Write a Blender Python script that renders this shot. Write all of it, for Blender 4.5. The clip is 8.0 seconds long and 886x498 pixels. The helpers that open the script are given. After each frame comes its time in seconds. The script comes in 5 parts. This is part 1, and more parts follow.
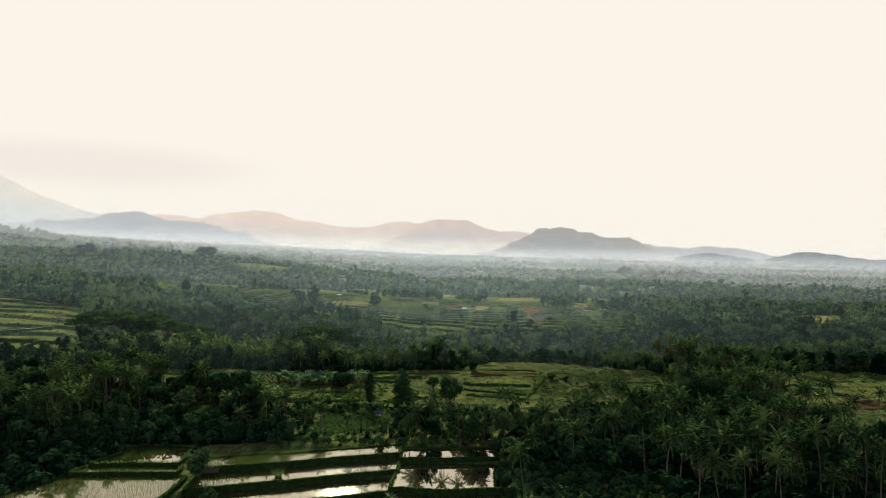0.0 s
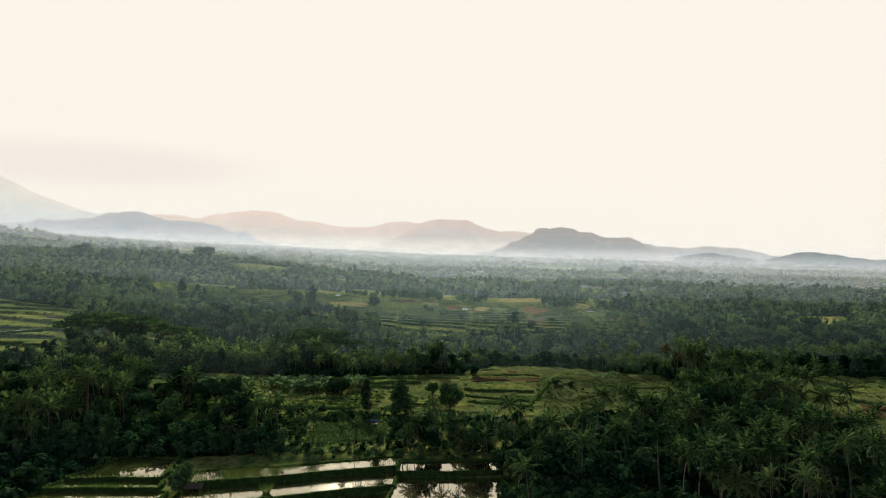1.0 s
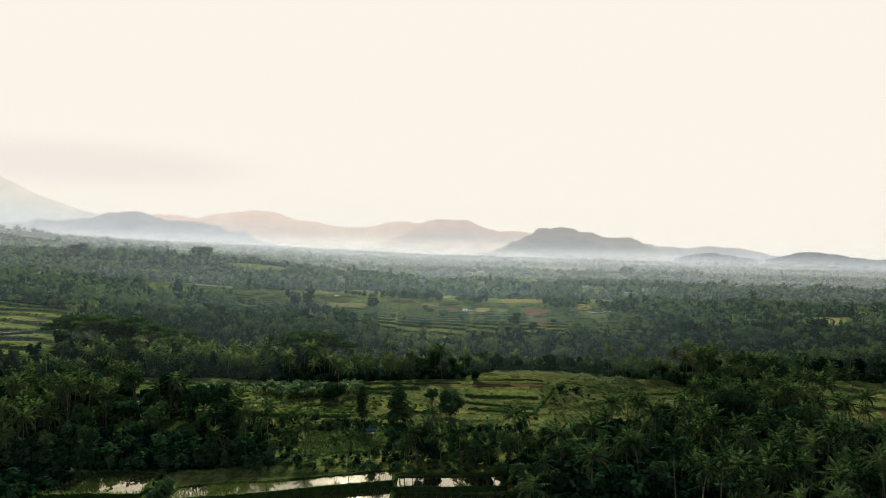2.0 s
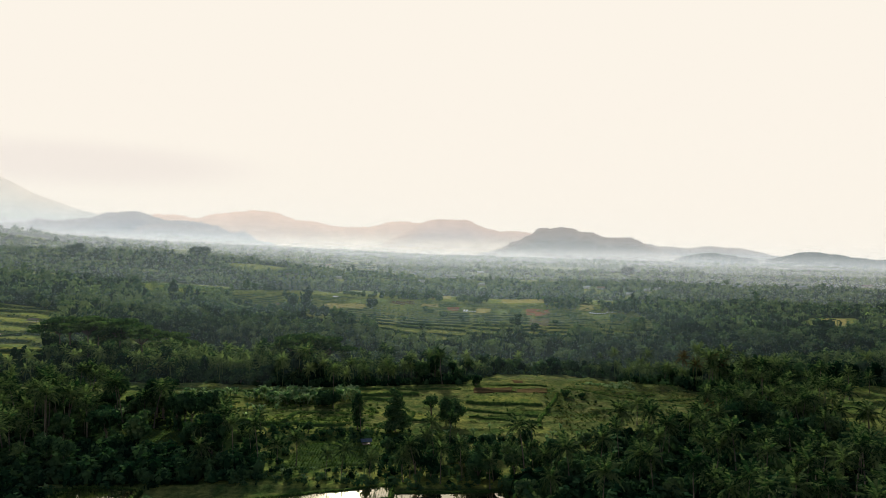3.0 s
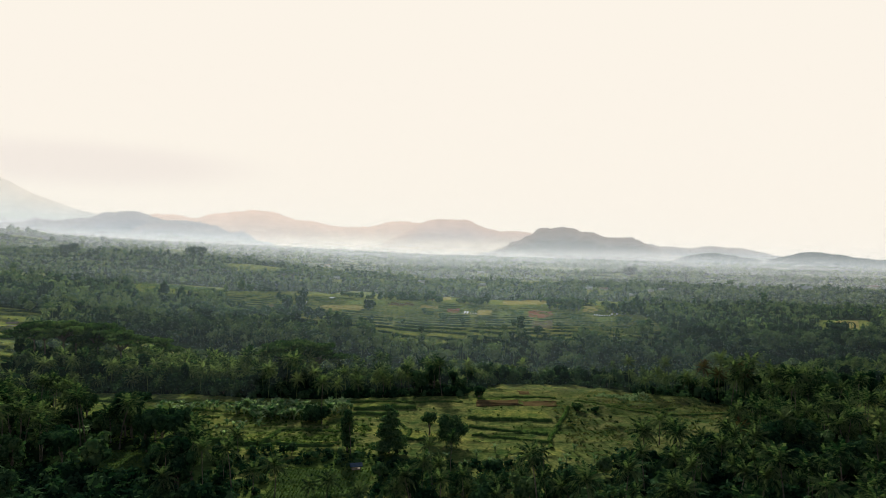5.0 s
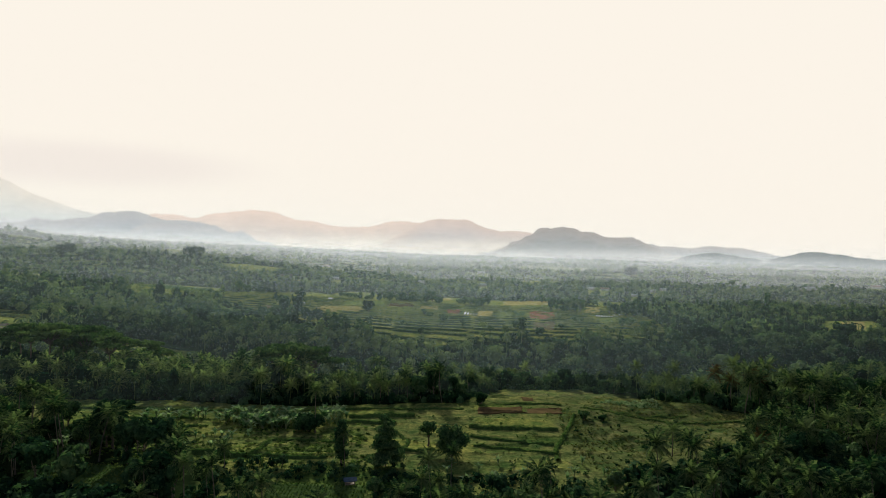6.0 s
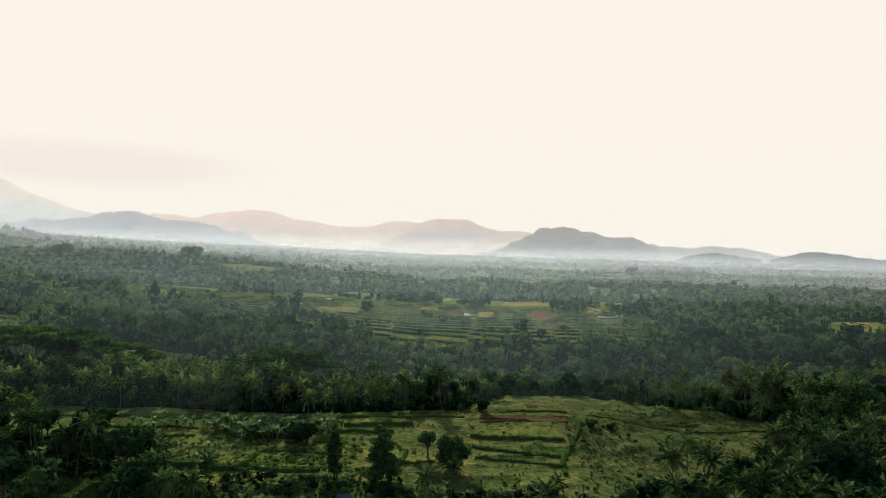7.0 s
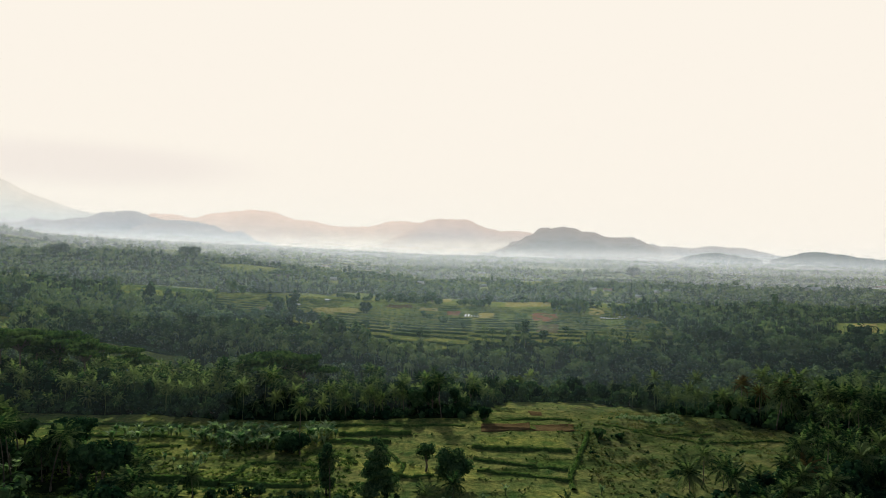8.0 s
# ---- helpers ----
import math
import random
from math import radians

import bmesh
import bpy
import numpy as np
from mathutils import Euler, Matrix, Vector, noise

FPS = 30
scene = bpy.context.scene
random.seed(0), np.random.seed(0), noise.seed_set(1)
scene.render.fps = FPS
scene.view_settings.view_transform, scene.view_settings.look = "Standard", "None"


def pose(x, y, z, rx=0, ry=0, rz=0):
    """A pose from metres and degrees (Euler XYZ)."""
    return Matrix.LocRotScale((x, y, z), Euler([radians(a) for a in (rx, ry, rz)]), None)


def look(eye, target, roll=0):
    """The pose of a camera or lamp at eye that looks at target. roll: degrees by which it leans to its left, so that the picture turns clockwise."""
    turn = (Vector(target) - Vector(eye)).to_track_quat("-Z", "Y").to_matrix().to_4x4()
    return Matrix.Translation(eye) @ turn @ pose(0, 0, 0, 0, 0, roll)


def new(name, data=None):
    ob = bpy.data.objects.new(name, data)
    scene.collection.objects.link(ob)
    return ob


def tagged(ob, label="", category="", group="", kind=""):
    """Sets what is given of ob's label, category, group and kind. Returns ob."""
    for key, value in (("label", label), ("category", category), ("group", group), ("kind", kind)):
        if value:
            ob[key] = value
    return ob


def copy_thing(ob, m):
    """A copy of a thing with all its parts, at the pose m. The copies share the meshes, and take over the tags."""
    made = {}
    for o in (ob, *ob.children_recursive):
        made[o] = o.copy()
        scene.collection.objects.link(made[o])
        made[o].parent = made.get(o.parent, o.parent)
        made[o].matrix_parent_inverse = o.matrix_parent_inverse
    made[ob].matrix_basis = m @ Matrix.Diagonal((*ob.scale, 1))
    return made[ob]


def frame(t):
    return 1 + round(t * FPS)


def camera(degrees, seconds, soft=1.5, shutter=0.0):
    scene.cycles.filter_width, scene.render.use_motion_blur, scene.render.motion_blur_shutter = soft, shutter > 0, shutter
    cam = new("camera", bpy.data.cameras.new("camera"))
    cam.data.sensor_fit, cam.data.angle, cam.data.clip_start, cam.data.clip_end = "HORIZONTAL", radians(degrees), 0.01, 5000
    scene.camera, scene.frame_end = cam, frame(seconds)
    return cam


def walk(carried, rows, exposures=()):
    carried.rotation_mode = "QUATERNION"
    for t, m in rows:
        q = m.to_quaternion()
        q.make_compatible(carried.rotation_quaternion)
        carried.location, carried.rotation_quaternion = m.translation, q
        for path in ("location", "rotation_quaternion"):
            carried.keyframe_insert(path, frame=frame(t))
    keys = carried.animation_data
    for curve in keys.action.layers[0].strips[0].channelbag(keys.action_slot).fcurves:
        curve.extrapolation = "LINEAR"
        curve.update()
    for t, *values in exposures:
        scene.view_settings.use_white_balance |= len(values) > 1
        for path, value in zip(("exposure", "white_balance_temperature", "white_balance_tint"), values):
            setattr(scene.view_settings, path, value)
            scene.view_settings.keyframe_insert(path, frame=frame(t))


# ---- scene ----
cam = camera(70, 8.0, 0.45)
# the drone flies straight and level, slowing a little
PATH = []
for k in range(17):
    t = k * 0.5
    s = 94.2 * t / 8 - 2.2 * (t / 8) ** 2
    PATH.append((t, look((0.0036 * s, s, 62 - 0.0027 * s), (0.0036 * s, s + 1000, 62 - 0.0027 * s), 0)))
walk(cam, PATH)

# ---- light: hazy sunrise, sun low ahead and a little to the left ----
SUN_AZ, SUN_EL = radians(-9), radians(24)
SKY_GAIN = 0.36
world = bpy.data.worlds.new("sky")
scene.world = world
world.use_nodes = True
wn, wl = world.node_tree.nodes, world.node_tree.links
wn.clear()
sky = wn.new("ShaderNodeTexSky")
sky.sky_type = "NISHITA"
sky.sun_disc = False
sky.sun_elevation, sky.sun_rotation = SUN_EL, SUN_AZ
sky.air_density, sky.dust_density, sky.ozone_density, sky.altitude = 0.6, 1.2, 1.0, 100
# haze evens the sky out: bright cream all round the sun, dimmer and bluer away from it
grey = wn.new("ShaderNodeRGBToBW")
wl.new(sky.outputs[0], grey.inputs[0])
gain = wn.new("ShaderNodeMath")
gain.operation, gain.use_clamp = "MULTIPLY", True
gain.inputs[1].default_value = SKY_GAIN
wl.new(grey.outputs[0], gain.inputs[0])
veil = wn.new("ShaderNodeMix")
veil.data_type = "RGBA"
power = wn.new("ShaderNodeMath")
power.operation = "POWER"
power.inputs[1].default_value = 3.4
wl.new(gain.outputs[0], power.inputs[0])
wl.new(power.outputs[0], veil.inputs[0])
veil.inputs[6].default_value = (0.7, 1.1, 2.0, 1)
veil.inputs[7].default_value = (9.73, 9.05, 8.07, 1)
# a thin lens of cloud low in the sky beside the volcano
way = wn.new("ShaderNodeTexCoord")
lens = wn.new("ShaderNodeMapping")
lens.inputs["Location"].default_value, lens.inputs["Scale"].default_value = (2.1, -0.86, -3.27), (4.3, 1.0, 28.0)
wl.new(way.outputs["Generated"], lens.inputs[0])
reach = wn.new("ShaderNodeVectorMath")
reach.operation = "LENGTH"
wl.new(lens.outputs[0], reach.inputs[0])
cloud = wn.new("ShaderNodeMapRange")
cloud.interpolation_type = "SMOOTHSTEP"
cloud.inputs[1].default_value, cloud.inputs[2].default_value, cloud.inputs[3].default_value, cloud.inputs[4].default_value = 0.35, 1.15, 1.0, 0.0
wl.new(reach.outputs["Value"], cloud.inputs[0])
clouded = wn.new("ShaderNodeMix")
clouded.data_type, clouded.blend_type = "RGBA", "MULTIPLY"
wl.new(cloud.outputs[0], clouded.inputs[0])
wl.new(veil.outputs[2], clouded.inputs[6])
clouded.inputs[7].default_value = (0.93, 0.915, 0.935, 1)
bg = wn.new("ShaderNodeBackground")
bg.inputs["Strength"].default_value = 0.1
wl.new(clouded.outputs[2], bg.inputs[0])
wo = wn.new("ShaderNodeOutputWorld")
wl.new(bg.outputs[0], wo.inputs[0])

sun_data = bpy.data.lights.new("sun", "SUN")
sun_data.energy, sun_data.angle, sun_data.color = 5.0, radians(3.5), (1.0, 0.96, 0.82)
sun = new("sun", sun_data)
sd = Vector((math.sin(SUN_AZ) * math.cos(SUN_EL), math.cos(SUN_AZ) * math.cos(SUN_EL), math.sin(SUN_EL)))
sun.matrix_world = look(sd * 500, (0, 0, 0))


# ---- materials ----
def nodes_of(name):
    m = bpy.data.materials.new(name)
    m.use_nodes = True
    n, l = m.node_tree.nodes, m.node_tree.links
    n.clear()
    return m, n, l, n.new("ShaderNodeOutputMaterial")


def noise_node(n, l, scale, detail=4, vec=None):
    x = n.new("ShaderNodeTexNoise")
    x.inputs["Scale"].default_value, x.inputs["Detail"].default_value = scale, detail
    if vec:
        l.new(vec, x.inputs["Vector"])
    return x.outputs[0]


def ramp(n, l, fac, stops):
    r = n.new("ShaderNodeValToRGB")
    while len(r.color_ramp.elements) < len(stops):
        r.color_ramp.elements.new(0.5)
    for e, (p, c) in zip(r.color_ramp.elements, stops):
        e.position, e.color = p, (*c, 1)
    l.new(fac, r.inputs[0])
    return r.outputs[0]


def mix_col(n, l, fac, a, b, mode="MIX"):
    x = n.new("ShaderNodeMix")
    x.data_type, x.blend_type = "RGBA", mode
    for sock, v in ((x.inputs[0], fac), (x.inputs[6], a), (x.inputs[7], b)):
        if isinstance(v, bpy.types.NodeSocket):
            l.new(v, sock)
        elif isinstance(v, tuple):
            sock.default_value = (*v, 1)
        else:
            sock.default_value = v
    return x.outputs[2]


def bump(n, l, height, strength, distance):
    b = n.new("ShaderNodeBump")
    b.inputs["Strength"].default_value, b.inputs["Distance"].default_value = strength, distance
    l.new(height, b.inputs["Height"])
    return b.outputs[0]


def foliage(name, dark, mid, light, gloss=0.45, through_light=0.35, scale=0.16, shine=0.0, vary=0.34):
    """Leaves: colour varies leaf by leaf, tree by tree and in patches; some light comes through."""
    m, n, l, out = nodes_of(name)
    geo, info = n.new("ShaderNodeNewGeometry"), n.new("ShaderNodeObjectInfo")
    patch = noise_node(n, l, scale, 3, geo.outputs["Position"])
    tone = n.new("ShaderNodeMath")
    tone.operation = "MULTIPLY_ADD"
    l.new(geo.outputs["Random Per Island"], tone.inputs[0])
    tone.inputs[1].default_value = vary
    l.new(patch, tone.inputs[2])
    tone2 = n.new("ShaderNodeMath")
    tone2.operation = "MULTIPLY_ADD"
    l.new(info.outputs["Random"], tone2.inputs[0])
    tone2.inputs[1].default_value = 0.42
    l.new(tone.outputs[0], tone2.inputs[2])
    kind = n.new("ShaderNodeAttribute")
    kind.attribute_name = "tree_tone"
    tone3 = n.new("ShaderNodeMath")
    l.new(tone2.outputs[0], tone3.inputs[0])
    l.new(kind.outputs["Fac"], tone3.inputs[1])
    tone4 = n.new("ShaderNodeMath")
    tone4.operation = "MULTIPLY"
    tone4.inputs[1].default_value = 0.8
    l.new(tone3.outputs[0], tone4.inputs[0])
    col = ramp(n, l, tone4.outputs[0], [(0.4, dark), (0.68, mid), (0.98, light)])
    p = n.new("ShaderNodeBsdfPrincipled")
    l.new(col, p.inputs["Base Color"])
    p.inputs["Roughness"].default_value = gloss
    p.inputs["Specular IOR Level"].default_value = shine
    tr = n.new("ShaderNodeBsdfTranslucent")
    l.new(mix_col(n, l, 1.0, col, (1.05, 1.25, 0.75), "MULTIPLY"), tr.inputs[0])
    ms = n.new("ShaderNodeMixShader")
    ms.inputs[0].default_value = through_light
    l.new(p.outputs[0], ms.inputs[1])
    l.new(tr.outputs[0], ms.inputs[2])
    l.new(ms.outputs[0], out.inputs[0])
    return m


def plain(name, a, b, rough=0.8, scale=2.0, rel=0.3, dist=0.05, metal=0.0):
    m, n, l, out = nodes_of(name)
    tc = n.new("ShaderNodeTexCoord")
    big, fine = noise_node(n, l, scale, 5, tc.outputs["Object"]), noise_node(n, l, scale * 9, 3, tc.outputs["Object"])
    col = ramp(n, l, big, [(0.3, a), (0.7, b)])
    col = mix_col(n, l, 0.25, col, fine, "OVERLAY")
    p = n.new("ShaderNodeBsdfPrincipled")
    l.new(col, p.inputs["Base Color"])
    p.inputs["Roughness"].default_value, p.inputs["Metallic"].default_value = rough, metal
    l.new(bump(n, l, fine, rel, dist), p.inputs["Normal"])
    l.new(p.outputs[0], out.inputs[0])
    return m


def crop(name, a, b, riser, row=0.0):
    """Fields: patchy growth; steep faces take the riser colour: grass, often darkened for the shade on them."""
    m, n, l, out = nodes_of(name)
    geo = n.new("ShaderNodeNewGeometry")
    pos = geo.outputs["Position"]
    big, mid, fine = noise_node(n, l, 0.035, 4, pos), noise_node(n, l, 0.25, 5, pos), noise_node(n, l, 2.2, 4, pos)
    mx = n.new("ShaderNodeMath")
    mx.operation = "MULTIPLY_ADD"
    l.new(mid, mx.inputs[0])
    mx.inputs[1].default_value = 0.8
    half = n.new("ShaderNodeMath")
    half.operation = "MULTIPLY"
    l.new(big, half.inputs[0])
    half.inputs[1].default_value = 0.6
    l.new(half.outputs[0], mx.inputs[2])
    col = ramp(n, l, mx.outputs[0], [(0.5, a), (0.85, b)])
    plot = n.new("ShaderNodeAttribute")
    plot.attribute_name = "plot"
    crops = ramp(n, l, plot.outputs["Fac"], [(0.0, (0.6, 0.85, 0.6)), (0.35, (0.95, 1.0, 0.95)), (0.7, (1.22, 1.3, 0.95)), (1.0, (1.5, 1.5, 1.0))])
    col = mix_col(n, l, 1.0, col, crops, "MULTIPLY")
    fallow = n.new("ShaderNodeAttribute")
    fallow.attribute_name = "fallow"
    straw = ramp(n, l, noise_node(n, l, 0.16, 5, pos), [(0.38, (0.036, 0.062, 0.025)), (0.52, (0.075, 0.088, 0.038)), (0.66, (0.12, 0.108, 0.055))])
    col = mix_col(n, l, fallow.outputs["Fac"], col, straw)
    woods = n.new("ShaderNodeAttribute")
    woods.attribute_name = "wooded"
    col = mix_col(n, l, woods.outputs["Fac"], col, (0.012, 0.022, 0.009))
    sep = n.new("ShaderNodeSeparateXYZ")
    l.new(geo.outputs["Normal"], sep.inputs[0])
    steep = n.new("ShaderNodeMapRange")
    steep.inputs[1].default_value, steep.inputs[2].default_value = 0.97, 0.88
    l.new(sep.outputs[2], steep.inputs[0])
    col = mix_col(n, l, steep.outputs[0], col, riser)
    lump = noise_node(n, l, 0.75, 6, pos)
    tufts = ramp(n, l, lump, [(0.36, (0.68, 0.73, 0.68)), (0.5, (0.98, 1.0, 0.95)), (0.66, (1.35, 1.28, 1.18))])
    col = mix_col(n, l, 1.0, col, tufts, "MULTIPLY")
    col = mix_col(n, l, 0.6, col, fine, "OVERLAY")
    p = n.new("ShaderNodeBsdfPrincipled")
    l.new(col, p.inputs["Base Color"])
    p.inputs["Roughness"].default_value = 1.0
    p.inputs["Specular IOR Level"].default_value = 0.0
    rough = n.new("ShaderNodeMath")
    rough.operation = "MULTIPLY_ADD"
    l.new(fine, rough.inputs[0])
    rough.inputs[1].default_value = 0.35
    l.new(lump, rough.inputs[2])
    l.new(bump(n, l, rough.outputs[0], 0.6, 0.6), p.inputs["Normal"])
    l.new(p.outputs[0], out.inputs[0])
    return m


M_TURF = crop("turf_bank", (0.045, 0.085, 0.026), (0.12, 0.16, 0.05), (0.05, 0.088, 0.028))
# dark riser grass deepens the shaded look of terrace steps
M_GROUND = crop("grassland", (0.046, 0.08, 0.029), (0.166, 0.163, 0.061), (0.03, 0.06, 0.023))
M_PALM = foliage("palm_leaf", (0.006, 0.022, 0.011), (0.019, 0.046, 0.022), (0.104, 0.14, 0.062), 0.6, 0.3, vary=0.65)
# paler copy of palm_leaf, standing in for light and haze on farther palms
M_PALM_LIT = foliage("palm_leaf_lit", (0.009, 0.028, 0.013), (0.036, 0.076, 0.033), (0.155, 0.195, 0.082), 0.7, 0.36, vary=0.75)
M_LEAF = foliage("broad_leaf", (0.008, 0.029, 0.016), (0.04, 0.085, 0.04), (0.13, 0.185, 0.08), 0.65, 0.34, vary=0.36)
M_FERN = foliage("feathery_leaf", (0.012, 0.034, 0.013), (0.034, 0.076, 0.027), (0.095, 0.15, 0.05), 0.6, 0.3, vary=0.45)
M_BANANA = foliage("banana_leaf", (0.026, 0.076, 0.036), (0.07, 0.14, 0.072), (0.24, 0.3, 0.18), 0.5, 0.45, vary=0.55)
M_GRASS = foliage("grass_blades", (0.04, 0.085, 0.03), (0.085, 0.13, 0.048), (0.15, 0.17, 0.075), 0.7, 0.55, 0.08)
M_TAWNY = foliage("tawny_grass", (0.07, 0.095, 0.034), (0.15, 0.165, 0.062), (0.25, 0.23, 0.1), 0.7, 0.55, 0.08)
M_RICE = foliage("rice_seedling", (0.035, 0.065, 0.018), (0.07, 0.105, 0.03), (0.12, 0.14, 0.045), 0.6, 0.45, 0.1)
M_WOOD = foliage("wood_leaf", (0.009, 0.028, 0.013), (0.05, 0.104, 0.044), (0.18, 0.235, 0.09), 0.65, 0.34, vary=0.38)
# dark copy of broad_leaf: paints shade on undergrowth, bushes and right-hand woods
M_LEAF_SHADED = foliage("broad_leaf_shaded", (0.005, 0.02, 0.011), (0.015, 0.043, 0.022), (0.05, 0.095, 0.044), 0.65, 0.22, vary=0.45)
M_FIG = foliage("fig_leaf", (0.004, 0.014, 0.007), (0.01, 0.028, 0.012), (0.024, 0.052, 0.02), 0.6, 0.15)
M_FRESH = foliage("fresh_leaf", (0.03, 0.06, 0.018), (0.085, 0.13, 0.04), (0.18, 0.23, 0.075), 0.65, 0.4, vary=0.4)
M_DRY = foliage("dry_palm_leaf", (0.02, 0.02, 0.009), (0.062, 0.05, 0.022), (0.13, 0.1, 0.045), 0.7, 0.22, vary=0.5)
M_BARK = plain("bark", (0.07, 0.058, 0.043), (0.15, 0.13, 0.1), 0.9, 1.2, 0.6, 0.1)


# ---- the lie of the land ----
def lattice(ix, iy, seed):
    h = (ix * 374761393 + iy * 668265263 + seed * 974634777) & 0x7FFFFFFF
    h = ((h ^ (h >> 13)) * 1274126177) & 0x7FFFFFFF
    return ((h ^ (h >> 16)) & 0xFFFF) / 65535.0


def value_noise(x, y, size, seed=0):
    x, y = np.asarray(x, float) / size, np.asarray(y, float) / size
    ix, iy = np.floor(x).astype(np.int64), np.floor(y).astype(np.int64)
    fx, fy = x - ix, y - iy
    fx, fy = fx * fx * (3 - 2 * fx), fy * fy * (3 - 2 * fy)
    a, b = lattice(ix, iy, seed), lattice(ix + 1, iy, seed)
    c, d = lattice(ix, iy + 1, seed), lattice(ix + 1, iy + 1, seed)
    return (a + (b - a) * fx) * (1 - fy) + (c + (d - c) * fx) * fy


def smooth(a, b, x):
    k = np.clip((np.asarray(x, float) - a) / (b - a), 0, 1)
    return k * k * (3 - 2 * k)


def inside(poly, x, y):
    """Whether points lie in a polygon of the plan."""
    x, y = np.asarray(x, float), np.asarray(y, float)
    hit = np.zeros(x.shape, bool)
    for (x0, y0), (x1, y1) in zip(poly, poly[1:] + poly[:1]):
        cross = (y0 > y) != (y1 > y)
        with np.errstate(divide="ignore", invalid="ignore"):
            hit ^= cross & (x < (x1 - x0) * (y - y0) / (y1 - y0) + x0)
    return hit


def steps(h, rise, bund=0.0):
    q = np.floor(h / rise)
    f = h / rise - q
    return rise * (q + smooth(0.9, 1.0, f)) + bund * np.exp(-(((f - 0.05) / 0.06) ** 2))


def soft_box(x, y, x0, x1, y0, y1, e):
    return smooth(x0 - e, x0 + e, x) * (1 - smooth(x1 - e, x1 + e, x)) * smooth(y0 - e, y0 + e, y) * (1 - smooth(y1 - e, y1 + e, y))


def paddy_bench(x, y):
    """Level of the flooded benches by the near grove, and the distance to the nearest bank."""
    far = np.full(np.shape(x), 50.0)
    c = y - 0.23 * (x + 12)
    k = np.floor((192 - c) / 11.5)
    mid = np.where(c > 192, 0.0, -1.5 * (k + 1))
    dm = np.where(c > 192, np.minimum(np.abs(c - 192), np.abs(c - (198 - 0.05 * (x + 12)))), np.abs((192 - c) - 11.5 * np.round((192 - c) / 11.5)))
    left = np.select([y > 183, y > 177, y > 162], [0.0, -0.7, -1.5], -3.0)
    dl = np.minimum.reduce([np.abs(y - q) for q in (198, 183, 177, 162)])
    right = np.select([y > 188, y > 168.5], [-0.4, -1.8], -3.2)
    dr = np.minimum.reduce([np.abs(y - q) for q in (196, 188, 168.5)])
    seam_r = -12.6 + 0.05 * (y - 190) + 1.2 * np.sin(y / 5)
    seam_l = -69 + 1.5 * np.sin(y / 7)
    level = np.where(x < seam_l, left, np.where(x > seam_r, right, mid))
    d = np.where(x < seam_l, dl, np.where(x > seam_r, dr, dm))
    d = np.minimum(d, np.minimum(np.abs(x - seam_r), np.abs(x - seam_l) * 0.45))
    d = np.minimum(d, np.minimum(np.abs(x - 17), np.abs(x + 122)))
    return level, np.minimum(d, far)


def plots(x, y):
    """The patchwork of small fields: a number for each plot and the distance to its edge."""
    wx = x + 9 * (value_noise(x, y, 28, 41) - 0.5)
    wy = y + 7 * (value_noise(x, y, 34, 42) - 0.5)
    v = wy + 0.1 * wx
    row = np.floor(v / 8.5)
    fv = v / 8.5 - row
    r64 = row.astype(np.int64)
    wide = 15 + 16 * lattice(r64, r64 * 0 + 7, 5)
    u = (wx + 100 * lattice(r64, r64 * 0 + 3, 6)) / wide
    col = np.floor(u)
    fu = u - col
    d = np.minimum(np.minimum(fv, 1 - fv) * 8.5, np.minimum(fu, 1 - fu) * wide)
    return lattice(r64, col.astype(np.int64), 9), d


def benches(x, y, deep, rise, seed):
    """Narrow terraces one behind the other: each step up faces the near side, its top falls back a little."""
    v = y + 0.18 * x + 26 * (value_noise(x, y, 95, seed) - 0.5) + 7 * (value_noise(x, y, 30, seed + 1) - 0.5)
    v = v + 5 * np.floor((x + 18 * value_noise(x, y, 60, seed + 2)) / 37 % 2)
    f = v / deep - np.floor(v / deep)
    return rise * (smooth(0.0, 0.12, f) * (1 - smooth(0.25, 1.0, f)) - 0.4)


